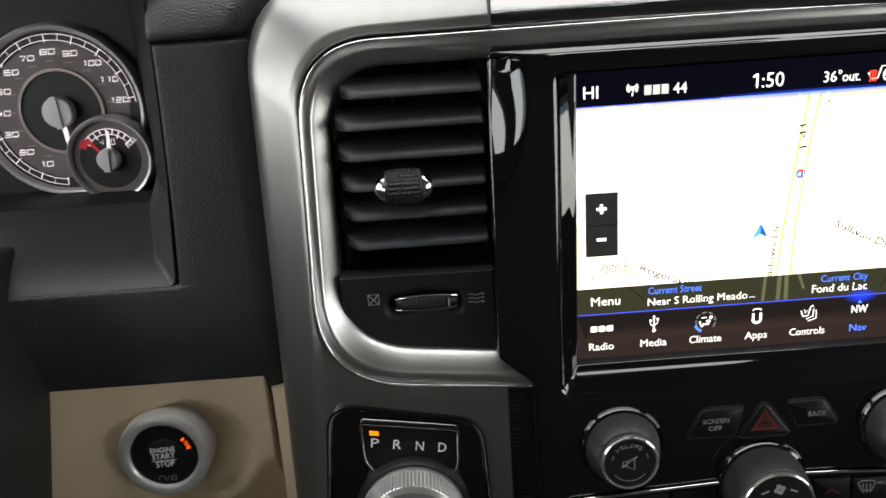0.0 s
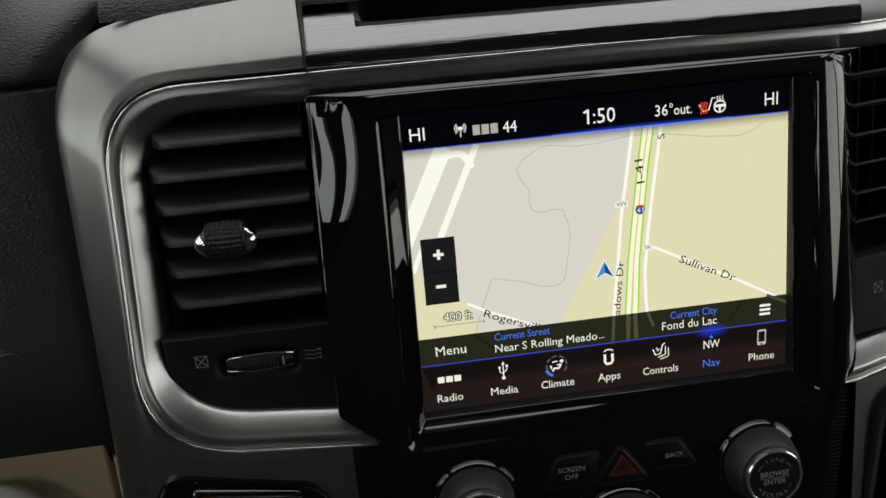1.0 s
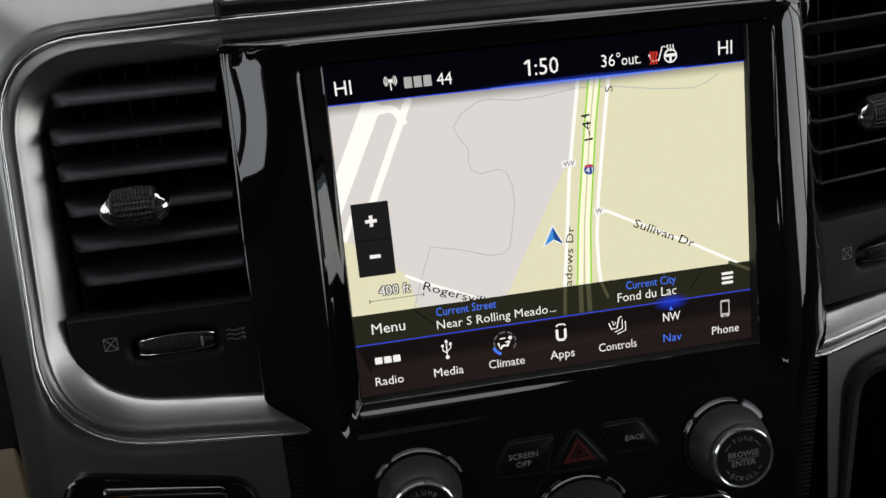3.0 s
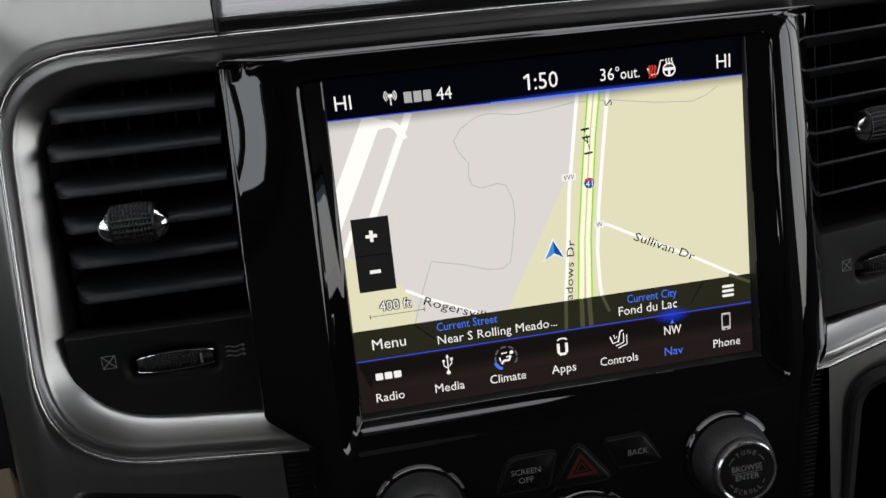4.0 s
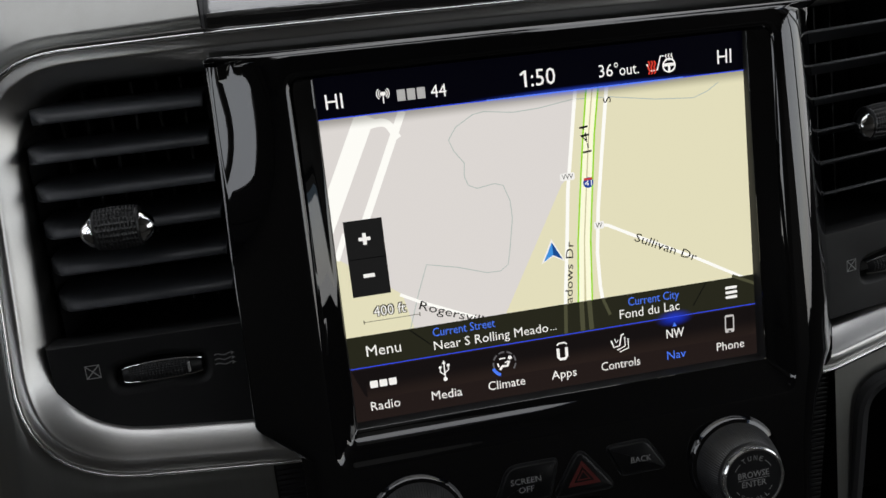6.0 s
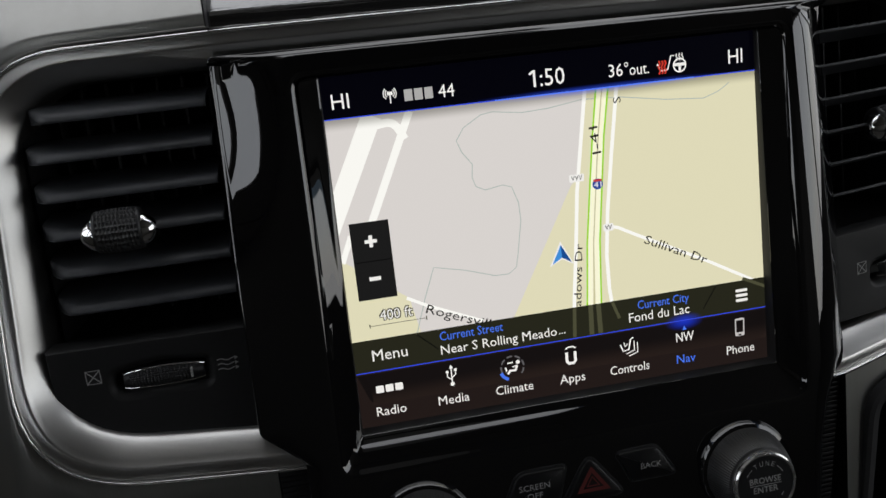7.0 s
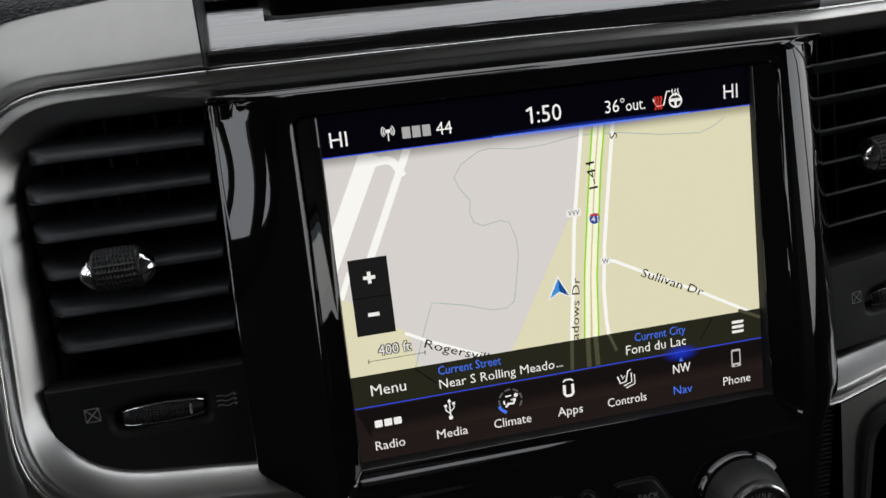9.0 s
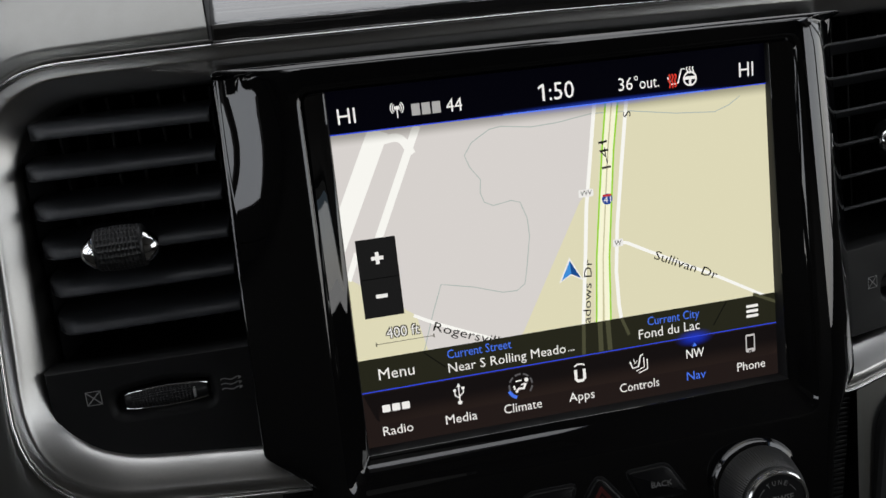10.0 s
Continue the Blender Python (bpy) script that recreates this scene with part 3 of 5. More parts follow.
bm = bmesh.new()
loft(bm, [lip(3.2, 0.0), lip(2.7, 0.06), lip(2.1, 0.24), lip(1.5, 0.54), lip(0.9, 1.0), lip(0.3, 1.6), chamfer(0.04, 0.16), chamfer(0.2, 0.235), chamfer(0.4, 0.33), chamfer(0.5, 0.378), chamfer(0.58, 0.415), chamfer(0.67, 0.452), chamfer(0.76, 0.485), chamfer(0.84, 0.515), chamfer(0.93, 0.56), chamfer(0.945, 0.59)])
part("inner_frame", bm, GLOSS, bezel, smooth=32)
bm = bmesh.new()
loft(bm, [chamfer(0.945, 0.59), chamfer(0.965, 0.64), chamfer(0.985, 0.82), at_y(S, -0.6), at_y(S, 2.0)])
part("gasket", bm, DARK, bezel, "matte black gasket round the screen")

# ---- touchscreen ----
screen = thing("touchscreen", (2, 2, -127), "lit colour touchscreen showing a navigation map and menu bar", "display")
WHITE = lit("display_white", 236, 234, 230)
BLUE = lit("display_blue", 72, 116, 232)
BLUELINE = lit("display_blue_line", 52, 74, 214)
INK = lit("map_ink", 30, 30, 26)
ROAD = lit("map_road_white", 247, 246, 240)
bm = bmesh.new()
box(bm, -88, 92, 0.0, 5, -130, 11)
part("panel", bm, lit("screen_black", 1, 2, 6), screen, "black glass panel")


def sheet(name, outline, y, mat, label=""):
    bm = bmesh.new()
    bm.faces.new([bm.verts.new((x, y, z)) for x, z in outline])
    return part(name, bm, mat, screen, label)


def glow_sheet(name, x0, x1, z0, z1, y, mat, u0=-1, u1=1, v0=-1, v1=1):
    """A rectangle with its own soft fade across it."""
    bm = bmesh.new()
    f = bm.faces.new([bm.verts.new((x, y, z)) for x, z in ((x0, z0), (x1, z0), (x1, z1), (x0, z1))])
    layer = bm.loops.layers.uv.new("UVMap")
    for loop, uv in zip(f.loops, ((u0, v0), (u1, v0), (u1, v1), (u0, v1))):
        loop[layer].uv = uv
    return part(name, bm, mat, screen)


def road(name, points, width, mat, y, label=""):
    return part(name, ribbon(bmesh.new(), points, width, y), mat, screen, label)


# map
sheet("map_field", rect(-86, -91.5, 90, -6.4), -0.05, lit("map_beige", 221, 216, 183), "pale yellow map land")
sheet("map_town", [(-86, -58), (-61, -77), (-58, -91.5), (-20.4, -91.5), (7.0, -42.5), (9.6, -40), (15.2, -6.4), (-86, -6.4)], -0.10, lit("map_grey", 214, 209, 205), "pale grey map land")
STREAM = lit("map_stream", 172, 182, 176)
road("map_stream", [(-25.9, -11), (-33, -15), (-36.2, -19.5), (-34.6, -24), (-31, -29), (-31.6, -34), (-30.4, -37.7), (-27, -39.4), (-20, -38.4), (-16.6, -39.6), (-14.4, -46), (-14.1, -53), (-16.4, -66), (-17.6, -71.4), (-21, -73.6), (-26.6, -73.4), (-38, -69.5), (-46, -67.6), (-50.2, -66.6), (-52, -71), (-54.8, -78), (-59.5, -91.4)], 0.35, STREAM, -0.14)
road("map_stream", [(-26, -11), (-21.5, -10.4), (-10, -12), (0.3, -11.6), (14, -9.8), (29.5, -10.6), (48, -13.6), (64, -14.9), (70, -13), (75, -10)], 0.35, STREAM, -0.14)
road("map_road", [(-93, -58), (-66.6, -6.5)], 7.4, ROAD, -0.15)
road("map_road", [(-73, -49), (-52.6, -6.5)], 2.9, ROAD, -0.15)
road("map_road", rounded([(-72.5, -20.0), (-66.8, -10.4), (-59.0, -9.4), (-55.4, -16.5)], [0, 5, 5, 0], 8, closed=False), 3.0, ROAD, -0.155)
road("map_road", [(-84.5, -60), (-80, -50)], 2.2, ROAD, -0.15)
road("map_road", [(15.4, -6.5), (12.2, -27), (9.4, -45), (7.5, -65), (5.0, -88), (4.7, -91.5)], 1.5, ROAD, -0.16)
road("map_road", [(28.2, -6.5), (24.6, -31), (21.4, -54), (19.8, -72), (20.0, -86), (20.6, -91.5)], 1.5, ROAD, -0.16)
road("map_road", [(21.4, -60.6), (25, -61.4), (34.2, -66.3), (61.3, -80), (90, -96.0)], 1.3, ROAD, -0.16)
road("map_road", [(-62, -77), (-54, -81.4), (-44, -86), (-33, -91)], 1.3, ROAD, -0.16)
LANE = lit("map_highway", 246, 244, 214)
GREEN = lit("map_highway_green", 150, 214, 50)
left_lane = [(21.2, -6.5), (18.6, -24), (16.3, -42), (13.4, -66), (11.8, -88), (11.5, -91.5)]
right_lane = [(23.4, -6.5), (20.6, -24), (18.6, -42), (16.0, -66), (15.0, -88), (14.8, -91.5)]
road("map_highway", left_lane, 2.2, LANE, -0.17)
road("map_highway", right_lane, 2.2, LANE, -0.17)
road("map_highway_edge", [(x - 1.35, z) for x, z in left_lane], 0.7, GREEN, -0.18)
road("map_highway_edge", [(x + 1.35, z) for x, z in right_lane], 0.7, GREEN, -0.18)
road("map_highway_middle", [((a[0] + b[0]) / 2, a[1]) for a, b in zip(left_lane, right_lane)], 0.5, lit("map_median", 196, 190, 150), -0.19)
written("map_label", "I-41", 20.3, -31.0, 3.5, 10.6, INK, screen, -0.3, 95)
sheet("map_label", [(16.6, -20.9), (17.4, -22.0), (18.0, -21.8), (17.2, -20.6)], -0.31, INK)
written("map_label", "S", 29.6, -12.6, 3.0, 2.2, INK, screen, -0.3, 95)
written("map_label", "adows Dr", 7.6, -91.4, 3.1, 25.6, INK, screen, -0.3, 84.5)
written("map_label", "Sullivan Dr", 35.6, -69.4, 3.5, 29.0, INK, screen, -0.3, -25.5)
written("map_label", "Rogersvill", -55.4, -84.0, 3.5, 26.5, INK, screen, -0.3, -22.5)
SHIELD = lit("shield_blue", 38, 70, 150)
part("route_shield", lathe(bmesh.new(), [(2.15, -0.34), (2.15, -0.3)], (18.0, -43.0), 20), SHIELD, screen)
sheet("route_shield_band", rect(16.3, -42.0, 19.7, -41.1), -0.36, lit("shield_red", 190, 60, 60))
written("route_number", "41", 16.5, -44.3, 2.2, 3.0, WHITE, screen, -0.38)
for x, z, w, s in ((9.6, -39.6, 6.0, "VVV"), (21.2, -60.8, 4.2, "W")):
    sheet("road_sign", rect(x - w / 2, z - 1.5, x + w / 2, z + 1.5, 0.6), -0.32, WHITE)
    written("road_sign_letter", s, x - w / 2 + 0.7, z - 0.9, 1.9, w - 1.4, INK, screen, -0.36)
# own position arrow
sheet("position_arrow", [(0.9, -63.6), (6.0, -73.6), (1.2, -70.9), (-4.0, -73.4)], -0.34, WHITE, "blue and white position arrow")
sheet("position_arrow_half", [(1.0, -65.0), (1.2, -70.3), (-2.9, -72.5)], -0.38, lit("arrow_blue", 62, 140, 214))
sheet("position_arrow_half", [(1.0, -65.0), (5.0, -72.6), (1.2, -70.3)], -0.38, lit("arrow_dark", 24, 74, 140))
# zoom buttons
PAD = lit("zoom_pad", 26, 26, 26)
for z0, z1 in ((-60.6, -45.4), (-75.5, -60.6)):
    sheet("zoom_button", rect(-80.3, z0, -65.4, z1), -0.32, PAD)
road("zoom_gap", [(-80.3, -60.6), (-65.4, -60.6)], 0.35, lit("zoom_gap_black", 8, 8, 8), -0.35)
sheet("zoom_plus", rect(-75.2, -53.6, -70.6, -52.2), -0.38, WHITE)
sheet("zoom_plus", rect(-73.6, -55.2, -72.2, -50.6), -0.39, WHITE)
sheet("zoom_minus", rect(-75.2, -68.2, -70.8, -66.7), -0.38, WHITE)
# scale bar
written("scale_outline", "400 ft", -73.5, -84.5, 4.0, 12.8, lit("scale_ink", 62, 60, 50), screen, -0.32, bold=0.7)
written("scale_text", "400 ft", -73.1, -84.2, 4.0, 12.6, WHITE, screen, -0.36)
SCALE = lit("scale_line", 96, 94, 80)
road("scale_line", [(-77.4, -86.0), (-55.2, -86.0)], 0.25, SCALE, -0.32)
for x in (-77.4, -55.2):
    road("scale_tick", [(x, -86.8), (x, -85.2)], 0.45, SCALE, -0.33)
# header
sheet("header_bar", rect(-86, -6.3, 90, 9.5), -0.20, lit("header_navy", 2, 2, 8))
road("header_line", [(-86, -6.4), (90, -6.4)], 0.42, BLUELINE, -0.45, "thin blue line")
road("header_line", [(-20, -6.4), (60, -6.4)], 0.5, lit("display_blue_core", 84, 122, 248), -0.47)
glow_sheet("header_glow", -40, 80, -8.6, -4.4, -0.43, faded("header_blue_glow", (50, 80, 220), 1.0, 1.0, 0.45))
glow_sheet("header_shade", -86, 90, -11.4, -6.6, -0.42, faded("header_soft_shade", (60, 58, 40), 0.0, 1.0, 0.55), -1, 1, 1, 0)


def shrunk(bm, cx, cz, k):
    """A flat sign scaled round its middle."""
    for v in bm.verts:
        v.co.x, v.co.z = cx + (v.co.x - cx) * k, cz + (v.co.z - cz) * k
    return bm


def header_text(text, x0, x1, z, high, mat=WHITE, bold=0.0):
    return written("header_text", text, x0, z, high, x1 - x0, mat, screen, -0.40, bold=bold)


header_text("HI", -80.5, -74.1, -2.9, 5.4)
header_text("HI", 74.8, 80.8, -2.9, 5.4)
header_text("44", -41.0, -35.0, -3.0, 4.7)
for x in (-53.8, -50.0, -46.2):                    # the station brand as plain bars
    road("header_bar_mark", [(x, -0.7), (x + 3.1, -0.7)], 4.2, lit("brand_bar_white", 168, 167, 165), -0.40)
sheet("header_text", [(-4.55, -3.1), (-3.6, -3.1), (-3.6, 3.1), (-4.5, 3.1), (-6.2, 2.0), (-5.8, 1.3), (-4.55, 2.0)], -0.40, WHITE)
header_text(":50", -1.9, 7.8, -3.1, 6.2, bold=0.03)
header_text("36°", 25.4, 33.4, -2.8, 4.7)
header_text("out.", 33.8, 41.8, -2.9, 4.3)
# antenna sign
bm = bmesh.new()
ribbon(bm, [(-59.0, -3.0), (-59.0, 0.6)], 0.45, -0.4)
for r in (0.9, 1.65, 2.4):
    for side in (0, 180):
        ribbon(bm, [(-59.0 + r * math.cos(radians(a + side)), 0.6 + r * math.sin(radians(a + side))) for a in range(-50, 51, 10)], 0.36, -0.4)
lathe(bm, [(0.7, -0.41), (0.7, -0.4)], (-59.0, 0.6), 12)
part("antenna_icon", bm, WHITE, screen)
# heated seat and heated wheel signs
bm = bmesh.new()
ribbon(bm, [(45.2, 0.2), (46.4, -2.6), (49.4, -2.4), (51.0, 2.8), (52.3, 2.6)], 0.55, -0.4)
part("seat_icon", bm, WHITE, screen)
RED = lit("display_red", 216, 62, 48)
bm = bmesh.new()
for k in (0, 1.2, 2.4):
    ribbon(bm, [(45.8 + k, -3.8), (46.4 + k, -2.6), (45.6 + k, -1.2), (46.4 + k, 0.2), (45.8 + k, 1.2)], 0.6, -0.42)
part("heat_mark", bm, RED, screen)
bm = bmesh.new()
ribbon(bm, [(54.4 + 2.5 * math.cos(radians(a)), -1.2 + 2.5 * math.sin(radians(a))) for a in range(0, 360, 15)], 0.6, -0.4, closed=True)
ribbon(bm, [(52.2, -0.9), (56.6, -0.9)], 1.2, -0.4)
ribbon(bm, [(54.4, -1.0), (54.4, -3.4)], 1.0, -0.4)
for k in (-1.2, 0, 1.2):
    ribbon(bm, [(54.4 + k, 0.6), (54.8 + k, 1.6), (54.2 + k, 2.4), (54.6 + k, 3.3)], 0.45, -0.41)
part("wheel_icon", bm, WHITE, screen)
# lower bar with street and city
sheet("info_bar", rect(-86, -104.3, 90, -91.5), -0.25, lit("overlay_olive", 37, 37, 26))
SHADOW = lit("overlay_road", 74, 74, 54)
for pts, w in (([(4.7, -91.5), (3.9, -104)], 1.5), ([(11.5, -91.5), (11.2, -104)], 2.0), ([(14.8, -91.5), (15.0, -104)], 2.0), ([(20.6, -91.5), (23.4, -99)], 1.3), ([(78.0, -90.6), (90, -96.4)], 1.3)):
    road("dimmed_road", [p for p in pts if p[1] <= -90], w, SHADOW, -0.27)
for pts in ([(-60, -92), (-52, -99.5)], [(66, -92), (60, -101)]):
    road("dimmed_road", pts, 0.5, lit("overlay_dark", 18, 18, 14), -0.27)
road("footer_line", [(-86, -104.4), (90, -104.4)], 0.42, BLUELINE, -0.45, "thin blue line")
written("info_text", "Current Street", -51.0, -96.2, 3.5, 25.6, BLUE, screen, -0.40)
written("info_text", "Near S Rolling Meado", -51.1, -101.9, 3.7, 47.6, WHITE, screen, -0.40)
written("info_text", "...", -2.6, -101.6, 3.5, 2.6, WHITE, screen, -0.40)
written("info_text", "Current City", 31.4, -96.5, 3.5, 22.4, BLUE, screen, -0.40)
written("info_text", "Fond du Lac", 27.4, -101.6, 3.9, 26.4, WHITE, screen, -0.40)
written("info_text", "Menu", -78.1, -100.1, 4.4, 13.8, WHITE, screen, -0.40)
for z in (-95.6, -97.7, -99.8):
    sheet("menu_bar_icon", rect(74.6, z - 0.62, 80.0, z + 0.62, 0.6), -0.40, WHITE)
# footer tabs
sheet("footer_bar", rect(-86, -130, 90, -104.6), -0.22, lit("footer_brown", 33, 25, 23))
sheet("footer_tab", rounded([(-80.5, -117.6), (87.5, -117.6), (90, -105.3), (-85, -105.3)], [4, 4, 0, 0], 4), -0.26, lit("footer_black", 19, 15, 15))
glow_sheet("footer_glow", -80, 88, -117.8, -110, -0.27, faded("footer_soft_light", (44, 34, 30), 0.3, 1.0, 0.7), -1, 1, 0, 1)
for text, x0, x1, mat in (("Radio", -79.2, -67.4, WHITE), ("Media", -54.4, -41.8, WHITE), ("Climate", -30.8, -15.2, WHITE), ("Apps", -3.8, 7.0, WHITE),
                          ("Controls", 17.9, 35.0, WHITE), ("Nav", 47.2, 55.6, BLUE), ("Phone", 69.8, 82.4, WHITE)):
    written("tab_text", text, x0, -122.9, 3.7, x1 - x0, mat, screen, -0.40)
for x in (-78.4, -74.6, -70.8):                    # the station brand as plain blocks
    sheet("tab_brand_block", rect(x, -113.4, x + 3.1, -110.4, 0.5), -0.40, WHITE)
bm = bmesh.new()
ribbon(bm, [(-48.0, -115.6), (-48.0, -106.9)], 0.6, -0.4)
lathe(bm, [(1.05, -0.41), (1.05, -0.4)], (-48.0, -115.4), 14)
bm.faces.new([bm.verts.new((x, -0.41, z)) for x, z in ((-49.0, -107.6), (-48.0, -105.8), (-47.0, -107.6))])
ribbon(bm, [(-48.0, -113.2), (-50.0, -111.6), (-50.0, -109.4)], 0.55, -0.4)
ribbon(bm, [(-48.0, -112.4), (-46.0, -110.8), (-46.0, -108.8)], 0.55, -0.4)
lathe(bm, [(0.75, -0.41), (0.75, -0.4)], (-50.0, -109.2), 12)
box(bm, -46.7, -45.3, -0.41, -0.4, -109.2, -107.9)
part("media_icon", shrunk(bm, -48.0, -111.4, 0.84), WHITE, screen)
bm = bmesh.new()
for a0 in (-40, 2, 44, 86, 128, 170):
    ribbon(bm, [(-23.1 + 5.2 * math.cos(radians(a)), -112.1 + 5.2 * math.sin(radians(a))) for a in range(a0, a0 + 36, 6)], 0.8, -0.4)
part("climate_dial", shrunk(bm, -23.1, -112.1, 0.9), lit("display_dim", 92, 90, 92), screen)
part("climate_dial_mark", ribbon(bmesh.new(), [(-23.1 + 5.2 * math.cos(radians(a)), -112.1 + 5.2 * math.sin(radians(a))) for a in range(200, 250, 6)], 1.3, -0.42), BLUE, screen)
bm = bmesh.new()
lathe(bm, [(1.0, -0.41), (1.0, -0.4)], (-20.3, -109.9), 12)
ribbon(bm, [(-20.8, -111.4), (-21.8, -113.8), (-24.2, -113.6), (-25.6, -115.2)], 1.2, -0.4)
ribbon(bm, [(-23.0, -112.0), (-21.4, -111.6)], 0.6, -0.4)
ribbon(bm, [(-26.4, -111.8), (-26.0, -113.8)], 0.8, -0.4)
ribbon(bm, [(-25.4, -109.9), (-22.6, -109.7)], 0.7, -0.4)
part("climate_icon", shrunk(bm, -23.1, -112.1, 0.86), WHITE, screen)
bm = bmesh.new()
ribbon(bm, [(-0.6, -109.4), (-0.6, -114.2), (0.4, -115.3), (2.8, -115.3), (3.8, -114.2), (3.8, -109.4)], 1.5, -0.4)
ribbon(bm, [(-1.0, -107.8), (0.2, -106.8), (3.0, -106.8), (4.2, -107.8)], 0.8, -0.4)
part("apps_icon", shrunk(bm, 1.6, -111.6, 0.82), WHITE, screen)
bm = bmesh.new()
ribbon(bm, [(22.4, -110.2), (23.6, -113.6), (26.4, -113.2), (27.6, -108.2), (29.0, -107.6)], 0.7, -0.4)
ribbon(bm, [(29.2, -109.2), (29.2, -113.8), (25.2, -115.2)], 0.55, -0.4)
ribbon(bm, [(30.8, -110.2), (30.8, -115.0), (26.4, -116.4)], 0.55, -0.4)
ribbon(bm, [(24.2, -109.4), (24.8, -111.6), (26.0, -110.2)], 0.5, -0.4)
part("controls_icon", shrunk(bm, 26.6, -112.0, 0.88), WHITE, screen)
sheet("nav_triangle", [(50.2, -108.6), (52.2, -108.6), (51.2, -106.8)], -0.41, BLUE)
written("nav_text", "NW", 47.4, -113.5, 3.9, 7.8, WHITE, screen, -0.40, bold=0.05)
glow_sheet("nav_glow", 42.0, 60.5, -109.0, -100.8, -0.38, faded("nav_blue_glow", (30, 62, 226), 1.0, 1.0, 0.6))
PHONE = lit("display_grey", 190, 186, 184)
bm = bmesh.new()
loft(bm, [at_y(rect(73.7, -115.7, 78.3, -107.2, 0.8), -0.4), at_y(rect(74.3, -113.9, 77.7, -108.2, 0.1), -0.4)])
part("phone_icon", shrunk(bm, 76.0, -111.5, 0.92), PHONE, screen)
sheet("phone_icon_key", rect(75.4, -115.2, 76.6, -114.5), -0.43, lit("screen_black_key", 12, 12, 14))

# ---- air vents ----


def air_vent(dx, dy, knob_dx, knob_mat_note, drop=0.0):
    vent = thing("air_vent", (-157 + dx, dy, -118), "black louvred air vent with thumb tab " + knob_mat_note, "air vent", "dashboard air vents")
    # dark duct behind the louvres
    bm = bmesh.new()
    mouth = rect(-193 + dx, -80, -122 + dx, 20)
    loft(bm, [at_y(mouth, (9 if dx else 20) + dy), at_y(inset(mouth, 1), 30 + dy), at_y(inset(mouth, 6), 70 + dy)], cap_last=True)
    part("duct", bm, DARK, vent)
    # upright vanes deep inside
    for k in range(7):
        x = -184 + dx + k * 9.6
        bm = bmesh.new()
        prism(bm, rect(x - 0.6, -76, x + 0.6, 16), 40 + dy, 58 + dy, 0.3)
        part("vane", bm, DARK, vent)
    # louvres: the driver's lean down towards the cab, the passenger's are set edge-on
    for k in range(6):
        bm = bmesh.new()
        if dx:
            z = 6.4 - 13.95 * k
            section = [(4.9, -0.9), (4.3, -0.5), (4.2, 0.0), (4.6, 0.45), (6.4, 0.3), (22.0, -5.0), (22.0, -5.8), (6.4, -1.0)]
            x0, x1 = 121.5 + 1.25 * k, -123.6 + dx
            ends = [(x0, 3.2, -3.4), (x0 + 2.2, 0.8, -1.0), (x0 + 3.4, 0.0, 0.0), (x1 - 3.0, 0.0, 0.0), (x1 - 1.4, 1.0, -1.0), (x1, 4.0, -3.0)]
        else:
            z = 6.0 - 13.87 * k
            section = [(4.6, -2.6), (3.9, -2.2), (3.8, -1.4), (4.5, -0.3), (6.2, 0.9), (9.0, 1.9), (13.0, 2.8), (20.0, 3.8), (32.0, 5.0), (32.0, 4.2), (13.2, 1.4), (8.0, -0.6), (5.6, -2.2)]
            x0, x1 = -191.0, -124.6
            if k == 0:
                x0 += 3.5
            ends = [(x0, 12.0, 0.0), (x0 + 3.0, 6.0, 0.0), (x0 + 6.0, 2.0, 0.0), (x0 + 9.0, 0.0, 0.0), (x1 - 1.0, 0.0, 0.0), (x1 - 0.3, 0.3, 0.0), (x1, 1.2, 0.0)]
        loft(bm, [[(x, max(y, 3.8 + push) + dy, z + h + sag) for y, h in section] for x, push, sag in ends], cap_first=True, cap_last=True)
        part("louvre", bm, LOUVRE, vent, smooth=50)
    # thumb tab with chrome ends
    kx, kz = -161.8 + dx + knob_dx, -36.6
    bm = bmesh.new()
    rows = []
    cols, n = 40, 66
    for i in range(cols):
        x = kx - 8.6 + 17.2 * i / (cols - 1)
        e = abs(i - (cols - 1) / 2) / ((cols - 1) / 2)
        r = 8.1 * (1 - 0.08 * e ** 2) - (1.0 if e > 0.99 else 0.3 if e > 0.94 else 0.0)
        ring = []
        for j in range(n):
            a = math.pi * 2 * j / n
            dent = 0.6 if (3 <= i <= cols - 4 and i % 3 and j % 3) else 0.0
            ring.append((x, 4.6 + dy - (r - dent) * math.cos(a) * 0.8, kz + (r - dent) * math.sin(a)))
        rows.append(ring)
    loft(bm, rows, cap_first=True, cap_last=True)
    tab = part("thumb_tab", bm, TABRUBBER, vent, "black checkered rubber thumb tab", smooth=20)
    for side in (-1, 1):
        bm = bmesh.new()
        rows = []
        for x, ry, rz in ((8.4, 4.6, 6.0), (9.4, 4.4, 5.6), (11.4, 3.6, 4.4), (12.7, 2.6, 3.0), (13.3, 1.6, 1.8), (13.5, 0.5, 0.6)):
            rows.append([(kx + side * x, 3.4 + dy - ry * math.cos(a), kz - 0.6 + rz * math.sin(a)) for a in [2 * math.pi * (j + 0.5) / 14 for j in range(14)]])
        loft(bm, rows, cap_first=True, cap_last=True)
        part("tab_end", bm, CHROME, tab, "chrome end cap", smooth=25)
    # lower panel with the shut-off wheel
    bm = bmesh.new()
    panel = [(-195 + dx, -119.5), (-123.0 + dx, -119.5), (-123.4 + dx, -78.0 - drop * 0.2), (-195 + dx, -77.2 - drop * 0.3)]
